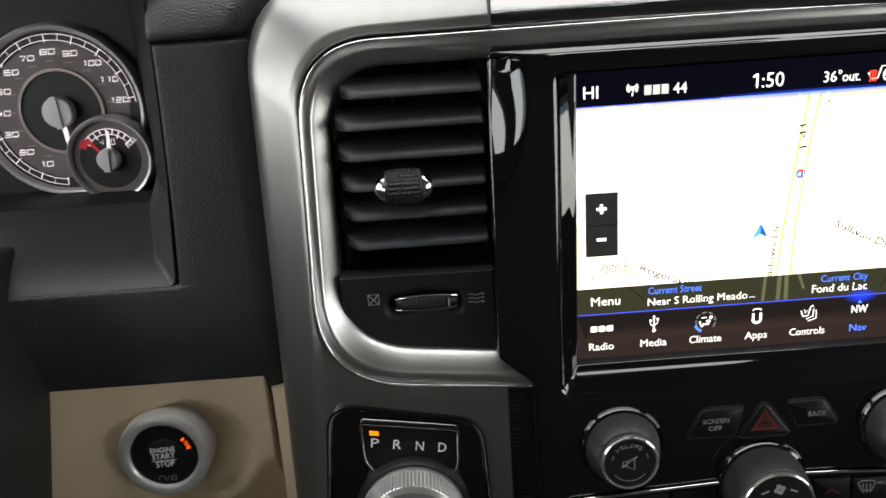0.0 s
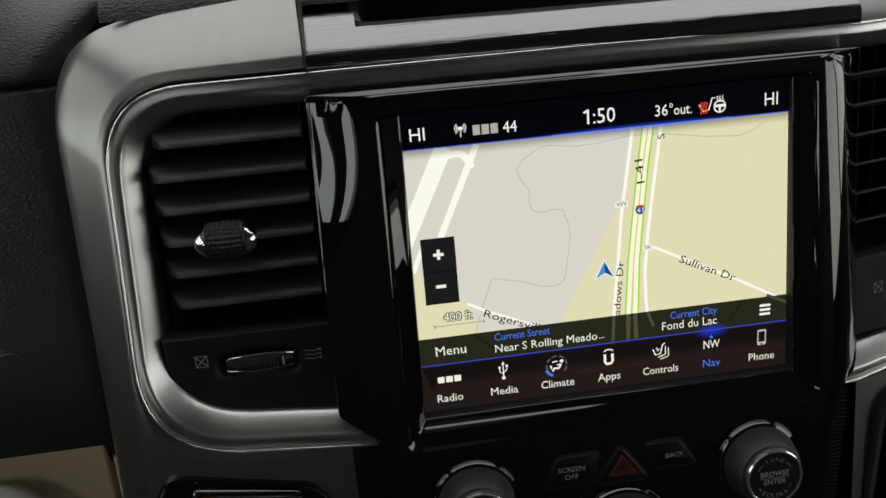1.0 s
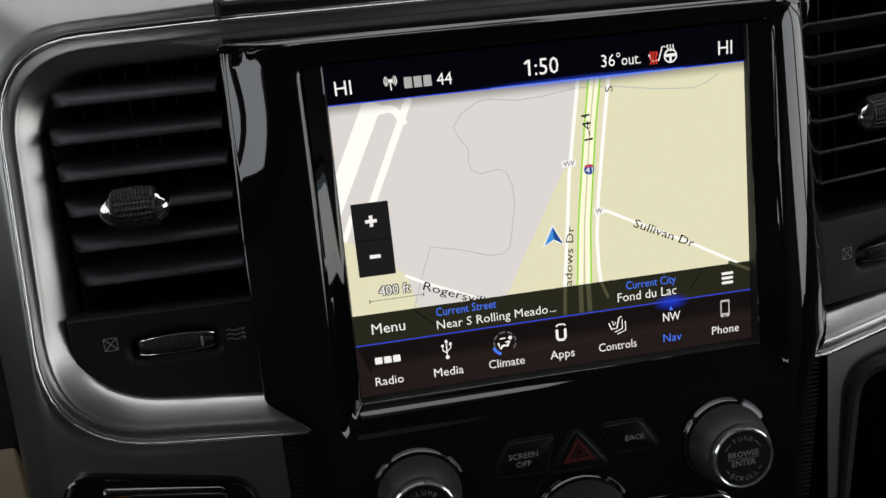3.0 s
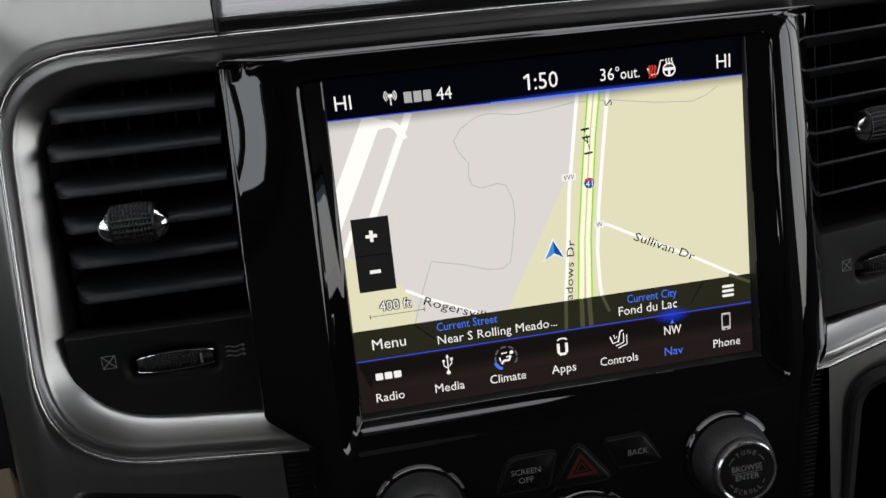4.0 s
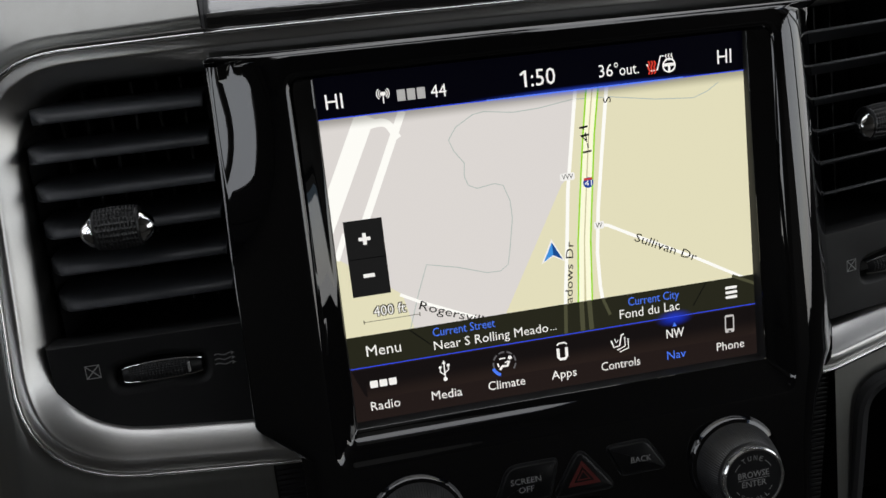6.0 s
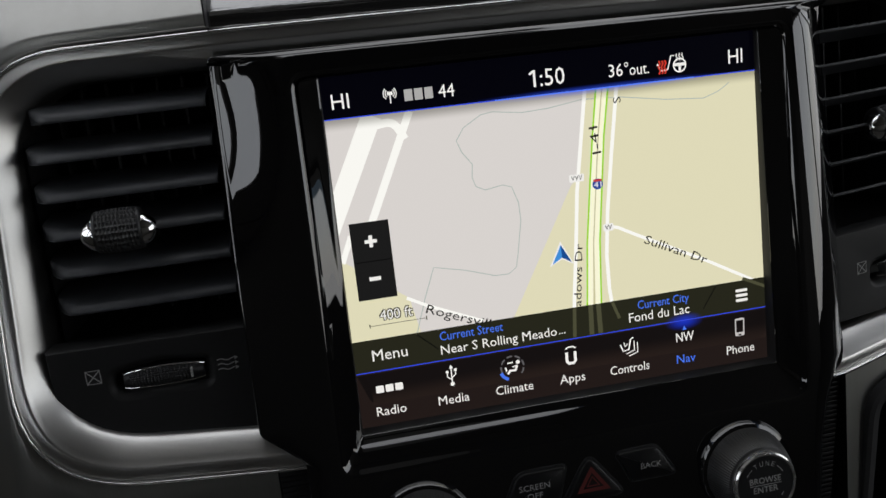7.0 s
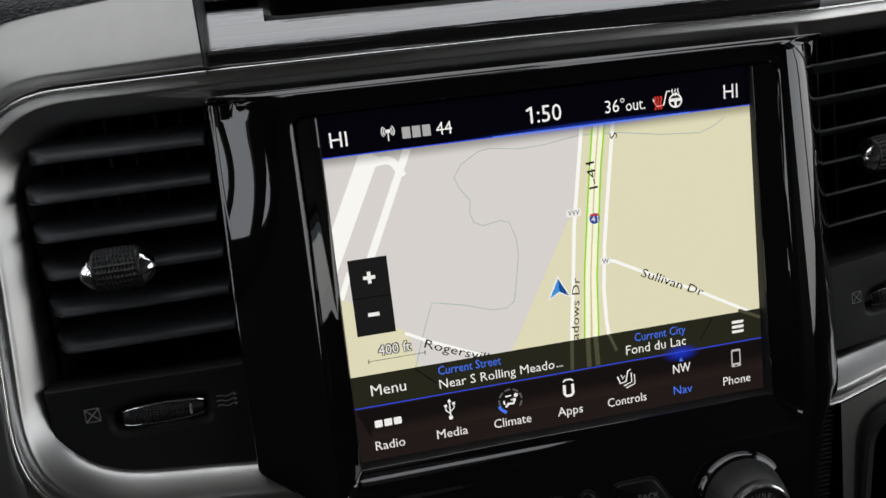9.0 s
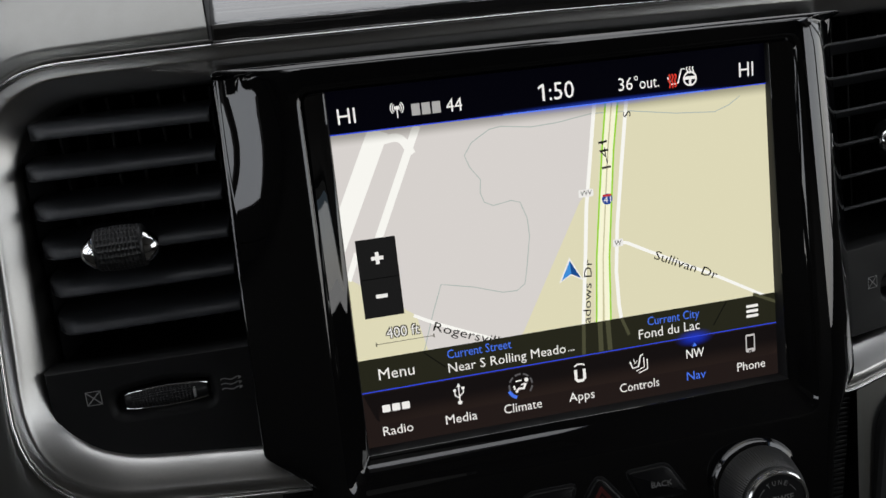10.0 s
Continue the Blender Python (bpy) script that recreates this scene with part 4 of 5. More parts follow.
    slot = rounded([(-176.2 + dx, -100.4 - drop), (-136.8 + dx, -100.4 - drop), (-136.8 + dx, -86.0 - drop), (-156.0 + dx, -83.6 - drop), (-176.2 + dx, -86.4 - drop)], [7, 6, 5, 24, 7], 6)
    y = dy - 0.6 if dx else 0.4
    loft(bm, [at_y(panel, 12 + dy), at_y(panel, y + 1.0), at_y(inset(panel, 0.7), y)])
    vo = [bm.verts.new((x, y, z)) for x, z in inset(panel, 0.7)]
    vi = [bm.verts.new((x, y, z)) for x, z in slot]
    for vs in (vo, vi):
        for i in range(len(vs)):
            bm.edges.new((vs[i - 1], vs[i]))
    fill = [e for e in bm.edges if not e.link_faces]
    bmesh.ops.triangle_fill(bm, edges=fill, use_beauty=True)
    slot = inset(slot, 2.2)
    loft(bm, [at_y(inset(slot, -2.2), y), at_y(inset(slot, -1.6), y + 0.1), at_y(slot, y + 1.3), at_y(inset(slot, 0.8), y + 2.4), at_y(inset(slot, 1.2), y + 4.0), at_y(inset(slot, 1.4), y + 9)], cap_last=True)
    part("panel", bm, VENTBLACK, vent)
    bm = bmesh.new()
    rows = []
    wx0, wx1, wz = -170.0 + dx, -140.8 + dx, -92.6 - drop
    n_ridge = 12
    for i in range(49):
        t = i / 48
        x = wx0 + (wx1 - wx0) * t
        bulge = 3.4 * math.sin(math.pi * t) ** 0.8
        ring = []
        for j in range(2 * n_ridge + 1):
            a = math.pi * j / (2 * n_ridge)
            rr = 3.7 * (0.7 + 0.3 * math.sin(math.pi * t) ** 0.55) - (0.5 if j % 2 and i % 2 and 3 < i < 42 else 0.0)
            ring.append((x, y + 2.2 - bulge - rr * math.sin(a) * 0.75, wz + 0.35 * bulge + rr * math.cos(a)))
        rows.append(ring)
    loft(bm, rows, closed=False)
    wheel = part("wheel", bm, PLASTIC, vent, "ribbed shut-off wheel", smooth=20)
    tube_pts = [(wx0 + (wx1 - wx0) * i / 16, y + 1.0 - 3.4 * math.sin(math.pi * i / 16) ** 0.8, wz + 2.55 + 1.1 * math.sin(math.pi * i / 16) ** 0.55 + 1.19 * math.sin(math.pi * i / 16) ** 0.8) for i in range(17)]
    part("wheel_edge", tube(bmesh.new(), tube_pts, 0.32, 8), SOFTCHROME, wheel, "chrome edge line")
    tube_pts = [(wx0 + (wx1 - wx0) * i / 16, y + 1.2 - 3.4 * math.sin(math.pi * i / 16) ** 0.8, wz - 2.55 - 1.1 * math.sin(math.pi * i / 16) ** 0.55 + 1.19 * math.sin(math.pi * i / 16) ** 0.8) for i in range(17)]
    part("wheel_edge", tube(bmesh.new(), tube_pts, 0.2, 8), SOFTCHROME, wheel)
    part("wheel_mark", prism(bmesh.new(), rect(wx1 - 4.6, wz - 1.0, wx1 - 3.9, wz + 2.4), y - 3.3, y), PRINT, wheel, "pale position mark")
    # printed signs
    bm = bmesh.new()
    q = rect(-182.6 + dx, -91.4 - drop, -177.6 + dx, -86.4 - drop)
    ribbon(bm, q, 0.4, y - 0.1, closed=True)
    ribbon(bm, [q[0], q[2]], 0.4, y - 0.1)
    ribbon(bm, [q[1], q[3]], 0.4, y - 0.12)
    part("closed_sign", bm, PRINT, vent)
    bm = bmesh.new()
    for k in range(3):
        ribbon(bm, [(-135.8 + dx + i * 0.62, -93.6 - drop + k * 1.9 + 0.35 * math.sin(i * 0.78)) for i in range(11)], 0.4, y - 0.1)
        bm.faces.new([bm.verts.new((-129.4 + dx + u, y - 0.11, -93.5 - drop + k * 1.9 + w)) for u, w in ((0, 0.75), (0, -0.75), (1.3, 0))])
    part("open_sign", bm, PRINT, vent)
    return vent


air_vent(0, 0, 0, "beside the display")
side_vent = air_vent(321, 9, 5.0, "on the passenger side", 8.0)
side_vent.matrix_basis = side_vent.matrix_basis @ pose(-0.001, 0.0045, 0.0005, 0, -2, 11)      # the passenger vent is turned a little

# ---- ribbed side strips ----
for x0, x1, y, tilt in ((-119.6, -108.4, -7.5, 0.0), (114.5, 124.6, 1.0, -0.085)):
    strip_ = thing("ribbed_strip", ((x0 + x1) / 2, y, -250), "black ribbed plastic filler strip beside the control panel", "trim strip", "ribbed filler strips")
    bm = bmesh.new()
    top = -135.4 if x0 < 0 else -139.6
    bm.faces.new([bm.verts.new((x - tilt * (z - top), y + 1.2, z)) for x, z in ((x0, top), (x1, top), (x1, -262), (x0, -262))])
    bmesh.ops.extrude_face_region(bm, geom=bm.faces[:])
    for v in bm.verts[-4:]:
        v.co.y += 11
    part("backing", bm, DARK, strip_)
    bm = bmesh.new()
    for k in range(56):
        z = top - 1.0 - 2.2 * k
        sx = -tilt * (z - top)
        prism(bm, rect(x0 + 0.5 + sx, z - 0.6, x1 - 0.5 + sx, z + 0.6), y, y + 2, 0.4)
    tagged(part("ribs_field", bm, PLASTIC, strip_), kind="stuff")

# ---- control panel: knobs and keys under the display ----


def rotary_knob(name, centre, r, depth, label, face_r, teeth=96, flare=2.4):
    cx, cz = centre
    knob = thing(name, (cx, FACE, cz), label, "knob", "control panel knobs", lean=True)
    f = FACE
    part("collar", lathe(bmesh.new(), [(r + flare - 1.0, f - 1.6), (r + flare, f - 2.3), (r + flare + 1.4, f - 1.9), (r + flare + 2.4, f - 0.5), (r + flare + 2.5, f + 0.5)], centre, 64), GLOSS, knob, "glossy black collar")
    front = face_r + 0.7
    prof = [(front - 0.9, f - depth, 0), (front - 0.3, f - depth + 0.4, 0), (front, f - depth + 1.0, 0.3)]
    rows = 13
    for k in range(rows + 1):
        y = f - depth + 1.3 + (depth - 4.0) * k / rows
        wide = front + (r + flare - front) * (k / rows) ** 0.6
        prof += [(wide, y, 1.0), (wide, y + (depth - 4.0) / rows * 0.55, 0.1)]
    prof += [(r + flare, f - 2.4, 0.0), (r + flare, f + 0.3, 0.0)]
    part("grip", knurled(bmesh.new(), prof, centre, teeth, 0.35), TABRUBBER, knob, "black knurled rubber grip", smooth=20)
    part("face", lathe(bmesh.new(), [(0.01, f - depth - 0.3), (face_r - 1.0, f - depth - 0.3), (face_r - 0.6, f - depth + 0.6)], centre, 56), PLASTIC, knob, "matte black knob face")
    part("chrome_ring", lathe(bmesh.new(), [(face_r - 0.9, f - depth + 0.4), (face_r - 0.7, f - depth - 0.7), (face_r, f - depth - 0.9), (face_r + 0.55, f - depth - 0.3), (face_r + 0.6, f - depth + 1.2)], centre, 64, caps=False), SOFTCHROME, knob, "chrome ring")
    return knob, f - depth - 0.36


VOL, TUNE, FAN = (-67.5, -166.0), (67.0, -166.0), (0.8, -191.8)
knob, y = rotary_knob("volume_knob", VOL, 15.2, 15.5, "black knurled volume knob with chrome ring", 12.7)
bm = bmesh.new()
arc_text(bm, "VOLUME", VOL, 8.6, 92, 15.5, 2.2, y)
for a0, a1 in ((150, 168), (12, 30)):
    ribbon(bm, [(VOL[0] + 9.6 * math.cos(radians(a)), VOL[1] + 9.6 * math.sin(radians(a))) for a in range(a0, a1 + 1, 3)], 0.35, y)
ribbon(bm, [(VOL[0] + 10.0 * math.cos(radians(a)), VOL[1] + 10.0 * math.sin(radians(a))) for a in range(218, 323, 6)], 0.35, y)
part("legend", shrunk(bm, *VOL, 0.9), PRINT, knob)
bm = bmesh.new()
vx, vz = VOL[0] - 0.3, VOL[1] - 0.4
ribbon(bm, [(vx - 3.4, vz - 1.4), (vx - 3.4, vz + 1.4), (vx - 1.4, vz + 1.4), (vx - 1.4, vz - 1.4)], 0.4, y, closed=True)
ribbon(bm, [(vx - 1.4, vz - 1.4), (vx + 2.6, vz - 3.6), (vx + 2.6, vz + 3.6), (vx - 1.4, vz + 1.4)], 0.4, y)
ribbon(bm, [(vx - 4.0, vz - 1.8), (vx + 4.4, vz + 4.0)], 0.4, y - 0.02)
part("mute_sign", shrunk(bm, *VOL, 0.9), PRINT, knob)

knob, y = rotary_knob("tune_knob", TUNE, 15.2, 15.5, "black knurled tuning knob with chrome ring", 12.7)
bm = bmesh.new()
arc_text(bm, "TUNE", TUNE, 8.6, 90, 17.0, 2.2, y)
arc_text(bm, "SCROLL", TUNE, 8.8, 270, 14.5, 2.2, y, flip=True)
for a0, a1 in ((128, 152), (28, 52), (210, 222), (318, 330)):
    ribbon(bm, [(TUNE[0] + 9.7 * math.cos(radians(a)), TUNE[1] + 9.7 * math.sin(radians(a))) for a in range(a0, a1 + 1, 3)], 0.35, y)
text_bm(bm, "BROWSE", TUNE[0] - 7.4, TUNE[1] + 0.7, 2.7, 14.8, y, bold=0.08)
ribbon(bm, [(TUNE[0] - 7.6, TUNE[1] - 0.1), (TUNE[0] + 7.6, TUNE[1] - 0.1)], 0.3, y)
text_bm(bm, "ENTER", TUNE[0] - 5.8, TUNE[1] - 3.6, 2.7, 11.6, y, bold=0.08)
part("legend", shrunk(bm, *TUNE, 0.9), PRINT, knob)

knob, y = rotary_knob("fan_knob", FAN, 19.0, 19.5, "large black fan speed knob with chrome ring", 16.6, 120, 1.2)
bm = bmesh.new()
for a in (0, 90, 180, 270):
    lathe(bm, [(1.3, y - 0.02), (1.3, y)], (FAN[0] + 1.5 * math.cos(radians(a + 20)), FAN[1] + 9.0 + 1.5 * math.sin(radians(a + 20))), 10)
ribbon(bm, [(FAN[0] - 8.4, FAN[1] + 7.2), (FAN[0] - 5.0, FAN[1] + 8.6)], 0.9, y)
ribbon(bm, [(FAN[0] + 5.0, FAN[1] + 8.6), (FAN[0] + 8.4, FAN[1] + 7.2)], 0.9, y)
part("fan_sign", bm, PRINT, knob)


def panel_key(name, outline, radius, label):
    key = thing(name, (sum(p[0] for p in outline) / len(outline), FACE, sum(p[1] for p in outline) / len(outline)), label, "button", "control panel keys", lean=True)
    shape = rounded(outline, radius, 5)
    bm = bmesh.new()
    prism(bm, shape, FACE - 1.5, FACE + 2, 1.0)
    part("cap", bm, KEY, key, smooth=30)
    bm = bmesh.new()
    loft(bm, [at_y(inset(shape, -0.9), FACE + 0.4), at_y(inset(shape, -0.9), FACE - 0.25), at_y(inset(shape, -0.2), FACE - 0.25), at_y(inset(shape, -0.1), FACE + 0.4)])
    part("gap", bm, DARK, key, "dark gap round the key")
    return key, FACE - 1.6


key, y = panel_key("screen_off_key", [(-35.6, -164.8), (-13.2, -165.2), (-9.0, -150.6), (-29.0, -150.6)], [1.5, 1.5, 1.5, 6], "matte black key marked screen off")
bm = bmesh.new()
text_bm(bm, "SCREEN", -29.0, -157.7, 2.35, 12.6, y)
text_bm(bm, "OFF", -26.0, -161.4, 2.35, 6.4, y)
part("legend", bm, PRINT, key)
key, y = panel_key("hazard_key", [(-11.6, -166.6), (14.6, -166.6), (0.8, -148.0)], [2, 2, 3.4], "matte black hazard light key with red triangle")
bm = bmesh.new()
tri = [(-5.8, -163.0), (8.4, -163.0), (1.0, -152.4)]
loft(bm, [at_y(tri, y), at_y(inset(tri, 1.5), y)])
loft(bm, [at_y(inset(tri, 2.2), y), at_y(inset(tri, 2.7), y)])
part("triangle", bm, REDPRINT, key, "red warning triangle")
key, y = panel_key("back_key", [(18.0, -162.4), (37.2, -162.4), (29.4, -149.4), (12.4, -149.8)], [1.5, 1.5, 5, 1.5], "matte black key marked back")
bm = bmesh.new()
text_bm(bm, "BACK", 21.8, -157.7, 2.35, 8.8, y)
part("legend", bm, PRINT, key)

# climate strip under the knobs
climate = thing("climate_panel", (0, FACE, -250), "black climate key panel with chrome edge", "control panel", lean=True)
for pts in ([(-98, -196.5), (-92, -192.6), (-70, -191.4), (-40, -190.0), (-21, -189.0)], [(21, -187.4), (40, -188.0), (62, -189.4), (66.6, -191.6), (67.6, -196.5), (66.5, -230)]):
    part("chrome_edge", tube(bmesh.new(), [(x, FACE - 1.6, z) for x, z in pts], 0.85, 8), CHROME, climate, "chrome edge strip", smooth=60)
for x0, x1, side in ((26, 44, 1), (45, 65.6, 1), (-44, -24, -1), (-66, -45, -1), (-92, -67, -1)):
    bm = bmesh.new()
    top = -190.6 - (0.04 * (x0 - 20) if side > 0 else 0.03 * (-x1 - 20))
    prism(bm, rect(x0, -206, x1, top - 0.8, 1.2), FACE - 2.0, FACE + 2, 0.7)
    part("key", bm, KEY, climate)
y = FACE - 2.1
part("chevron", ribbon(bmesh.new(), [(31.6, -199.4), (35.0, -197.2), (38.4, -199.4)], 0.8, y), REDPRINT, climate, "red warmer arrow")
part("chevron", ribbon(bmesh.new(), [(-37.6, -201.0), (-34.2, -198.8), (-30.8, -201.0)], 0.8, y), REDPRINT, climate)
bm = bmesh.new()
ribbon(bm, [(47.6, -195.0), (49.0, -194.0), (52.0, -193.6), (55.0, -194.0), (56.4, -195.0), (54.4, -199.2), (49.6, -199.2)], 0.45, y, closed=True)
for k in (-1.8, 0, 1.8):
    ribbon(bm, [(52 + k, -200.4), (52.4 + k, -198.6), (51.7 + k, -197.2), (52 + k, -195.6)], 0.4, y - 0.02)
part("defrost_sign", bm, PRINT, climate)
part("legend", text_bm(bmesh.new(), "FRONT", 57.6, -196.4, 1.9, 7.4, y), PRINT, climate)

# ---- gear selector ----
shift = thing("gear_selector", (-170, -6, -250), "black rotary gear selector panel with knurled silver dial", "gear selector", lean=0.6)
PY = -9.7
plate = rounded([(-205.3, -137.3), (-133.8, -151.6), (-128.0, -262), (-217, -262)], [12, 14, 4, 4], 6)
bm = bmesh.new()
loft(bm, [at_y(inset(plate, -1.2), -3), at_y(inset(plate, -1.2), PY - 0.6), at_y(inset(plate, -0.3), PY - 1.0), at_y(inset(plate, 0.8), PY - 0.4), at_y(inset(plate, 1.6), PY + 1.2)])
part("frame", bm, GLOSS, shift, "glossy black edge")
bm = bmesh.new()
prism(bm, inset(plate, 1.4), PY + 0.9, PY + 4)
part("plate", bm, GLOSS, shift)
y = PY + 0.8


def sel(u, v):
    """Places on the selector's own slanting grid: u to the right from its middle, v down from the chrome bar."""
    return (-168.2 + u * 0.963 - v * 0.02, -150.1 - u * 0.152 - v * 0.98)


bm = bmesh.new()
line = [sel(-24, 1.2), sel(-22.4, 0), sel(22.4, 0), sel(24, 1.2)]
loft(bm, [[(x, y + dy_, z + dz_) for x, z in line] for dy_, dz_ in ((0.2, 2.4), (-1.6, 1.8), (-2.2, 0.2), (-1.4, -1.6), (0.2, -2.2))], closed=False)
part("chrome_bar", bm, BLACKCHROME, shift, "chrome bar over the gear letters", smooth=60)
for s in (-1, 1):
    bm = bmesh.new()
    tube(bm, [(*[sel(s * 24.0, 1.0)[0]], y - 0.6, sel(s * 24.0, 1.0)[1]), (sel(s * 23.4, 18)[0], y - 0.6, sel(s * 23.4, 18)[1]), (sel(s * 22.6, 22)[0], y - 0.6, sel(s * 22.6, 22)[1]), (sel(s * 17.6, 27.6)[0], y - 0.6, sel(s * 17.6, 27.6)[1]), (sel(s * 22, 33)[0], y - 0.6, sel(s * 22, 33)[1]), (sel(s * 26, 42)[0], y - 0.6, sel(s * 26, 42)[1])], 0.75, 8)
    part("chrome_outline", bm, CHROME, shift, smooth=60)
bm = bmesh.new()
bm.faces.new([bm.verts.new((p[0], y - 0.15, p[1])) for p in (sel(-23.4, 2), sel(23.4, 2), sel(22.8, 21), sel(17, 27.6), sel(-17, 27.6), sel(-22.8, 21))])
part("letter_field", bm, KEY, shift)
for ch, u in (("P", -17.6), ("R", -6.6), ("N", 4.6), ("D", 15.8)):
    p = sel(u - 2.2, 13.8)
    part("gear_letter", text_bm(bmesh.new(), ch, p[0], p[1], 4.8, 3.8, y - 0.3, -8.5), material("gear_letter_grey", (0.5, 0.5, 0.5), 0.5, emit=(0.2, 0.2, 0.2), power=0.35), shift)
bm = bmesh.new()
c = [sel(-20.0, 4.8), sel(-15.4, 4.8), sel(-15.4, 7.3), sel(-20.0, 7.3)]
bm.faces.new([bm.verts.new((p[0], y - 0.3, p[1])) for p in c])
part("gear_lamp", bm, lit("amber_lamp", 255, 120, 14, 0.8), shift, "lit amber gear lamp")
DC = (-169.4, -195.0)
bm = bmesh.new()
lathe(bm, [(26.2, y - 5.0), (27.4, y - 3.0), (28.0, y + 0.5)], DC, 64)
part("dial_base", bm, PLASTIC, shift, "matte black dial base")
prof = [(19.0, y - 22, 0), (22.0, y - 21.6, 0), (24.2, y - 20.2, 0)]
for k in range(12):
    yy = y - 19.8 + 1.1 * k
    prof += [(24.9, yy, 1.0), (24.9, yy + 0.65, 1.0), (24.5, yy + 0.8, 0.2), (24.5, yy + 1.05, 0.2)]
prof += [(25.2, y - 6.6, 0), (25.2, y - 2, 0)]
part("dial", knurled(bmesh.new(), prof, DC, 84, 0.6), KNURL, shift, "knurled silver dial", smooth=15)

# ---- driver side: instrument hood, gauges, lower dash ----
hood = thing("instrument_hood", (-330, 50, -146), "black grained instrument hood with gauges inside", "instrument panel")


def pad_back(x, z):
    """The pad rolls back towards the fascia and tucks under along its foot."""
    return 0.0040 * max(0.0, -108 - z) ** 2 + 0.055 * max(0.0, x + 247) ** 2


def pad_edge(d):
    """How far the pad's skin rolls back at a distance from its free edge."""
    return 3.4 * (1 - min(1.0, max(0.0, d / 2.6))) ** 2.2


def hood_x(z):
    """The hood's opening on the pad's side, at a height."""
    return -279.4 - 0.026 * (31.6 - z) - 0.0002 * (31.6 - z) ** 2


steps_ = [0.0, 0.25, 0.6, 1.1, 1.8, 2.8]
bm = bmesh.new()
rows = []
for z in [31.6, 31.3, 30.9, 30.3, 29.4, 28.4] + [22 - 6 * k for k in range(19)] + [-91.4]:
    xl = hood_x(z)
    xs = [xl + d for d in steps_] + [-274, -265, -256, -247, -244, -241, -238, -235, -231]
    rows.append([(xs[0], 92, z)] + [(x, 49.8 + max(pad_edge(x - xl), pad_edge(31.6 - z)) + pad_back(x, z), z) for x in xs])
loft(bm, [[(x, 92 if y < 90 else y, z) for x, y, z in rows[0]]] + rows, closed=False)
rows = []
xl = hood_x(-91.4)
for k in range(22):
    d = steps_[k] if k < 6 else 2.8 + (k - 5) * 4.0
    row = []
    for x in [-470 + 18.0 * i for i in range(10)] + [xl - 9, xl - 4, xl - 1.2, xl + 1.2, -274, -265, -256, -247, -244, -241, -238, -235, -231]:
        foot = -154.8 - 0.036 * (x + 470)
        z = -91.4 + (foot + 91.4) * d / 66.8
        row.append((x, 49.8 + (pad_edge(d) if x < xl else 0.0) + pad_back(x, z), z))
    rows.append(row)
loft(bm, [[(x, 92, z) for x, y, z in rows[0]]] + rows + [[(x, 92, z) for x, y, z in rows[-1]]], closed=False)
part("side_pad", bm, LEATHER, hood, smooth=60)
bm = bmesh.new()
profile = [(92, 31.9), (53, 31.9), (50.4, 32.4), (49.0, 33.4), (48.4, 34.8), (48.5, 36.9), (49.4, 40), (51.4, 45), (55, 51), (60, 57), (67, 63), (77, 70), (92, 77), (120, 84)]
ends = [(-280.6, 6.0), (-280.4, 2.0), (-279.4, 0.6), (-277.6, 0.0), (-262, 0.0), (-247, 0.0), (-244, 0.5), (-241, 2.0), (-238, 4.5), (-235, 8.0), (-231, 14.0)]
loft(bm, [[(x + 0.62 * max(0.0, z - 34) * min(1.0, max(0.0, (x + 262) / 15)), y + push, z + 0.016 * (x + 284)) for y, z in profile] for x, push in ends], closed=False, cap_first=True)
part("upper_pad", bm, LEATHER, hood, smooth=60)
bm = bmesh.new()
box(bm, -279, -212, 60, 92, 24, 40)
part("seam", bm, DARK, hood, "dark seam between the pads")
# shelf with a bright-edged front slope, running up into the hood's side
bm = bmesh.new()
edge = rounded([(-282.8, -40), (-286.8, -92.6), (-480, -92.2)], [0, 6, 0], 8, closed=False)
fold = rounded([(-293.0, -40), (-301.6, -80.6), (-480, -79.6)], [0, 3, 0], 8, closed=False)
step = rounded([(-308.0, -40), (-316.5, -61.2), (-480, -60.0)], [0, 2, 0], 8, closed=False)
loft(bm, [at_y(edge, 58), at_y(edge, 52.6), at_y(mix(edge, fold, 0.03), 51.6), at_y(mix(edge, fold, 0.1), 52.4), at_y(mix(edge, fold, 0.94), 69), at_y(mix(fold, step, 0.03), 72), at_y(step, 120)], closed=False)
part("shelf", bm, HOOD, hood, "smooth dark grey shelf under the gauges", smooth=40)
bm = bmesh.new()
deepr = rounded([(-327.0, -40), (-327.0, -61.4), (-480, -60.4)], [0, 2, 0], 8, closed=False)
loft(bm, [at_y(mix(step, deepr, 0.02), 121), at_y(deepr, 178)], closed=False)
wall_front = [(-279.8, 120), (-279.8, 31), (-281.0, -4), (-282.8, -40)]
wall_fold = [(-284, 120), (-285, 31), (-288, -4), (-293.0, -40)]
wall_deep = [(-327, 120), (-327, 31), (-327, -4), (-327, -40)]
loft(bm, [at_y(wall_front, 58), at_y(wall_front, 52.2), at_y(wall_fold, 70), at_y(wall_deep, 172), at_y(wall_deep, 178)], closed=False)
# blacker than the shelf: the colour stands in for blocked driver window light
part("inner_wall", bm, VENTBLACK, hood, "inner wall of the hood, blackened to stand in for shade", smooth=40)
bm = bmesh.new()
box(bm, -500, -300, 174, 180, -80, 130)
part("back_plate", bm, DARK, hood)
bm = bmesh.new()
box(bm, -500, -279, 54, 180, 108, 120)
part("roof", bm, DARK, hood)

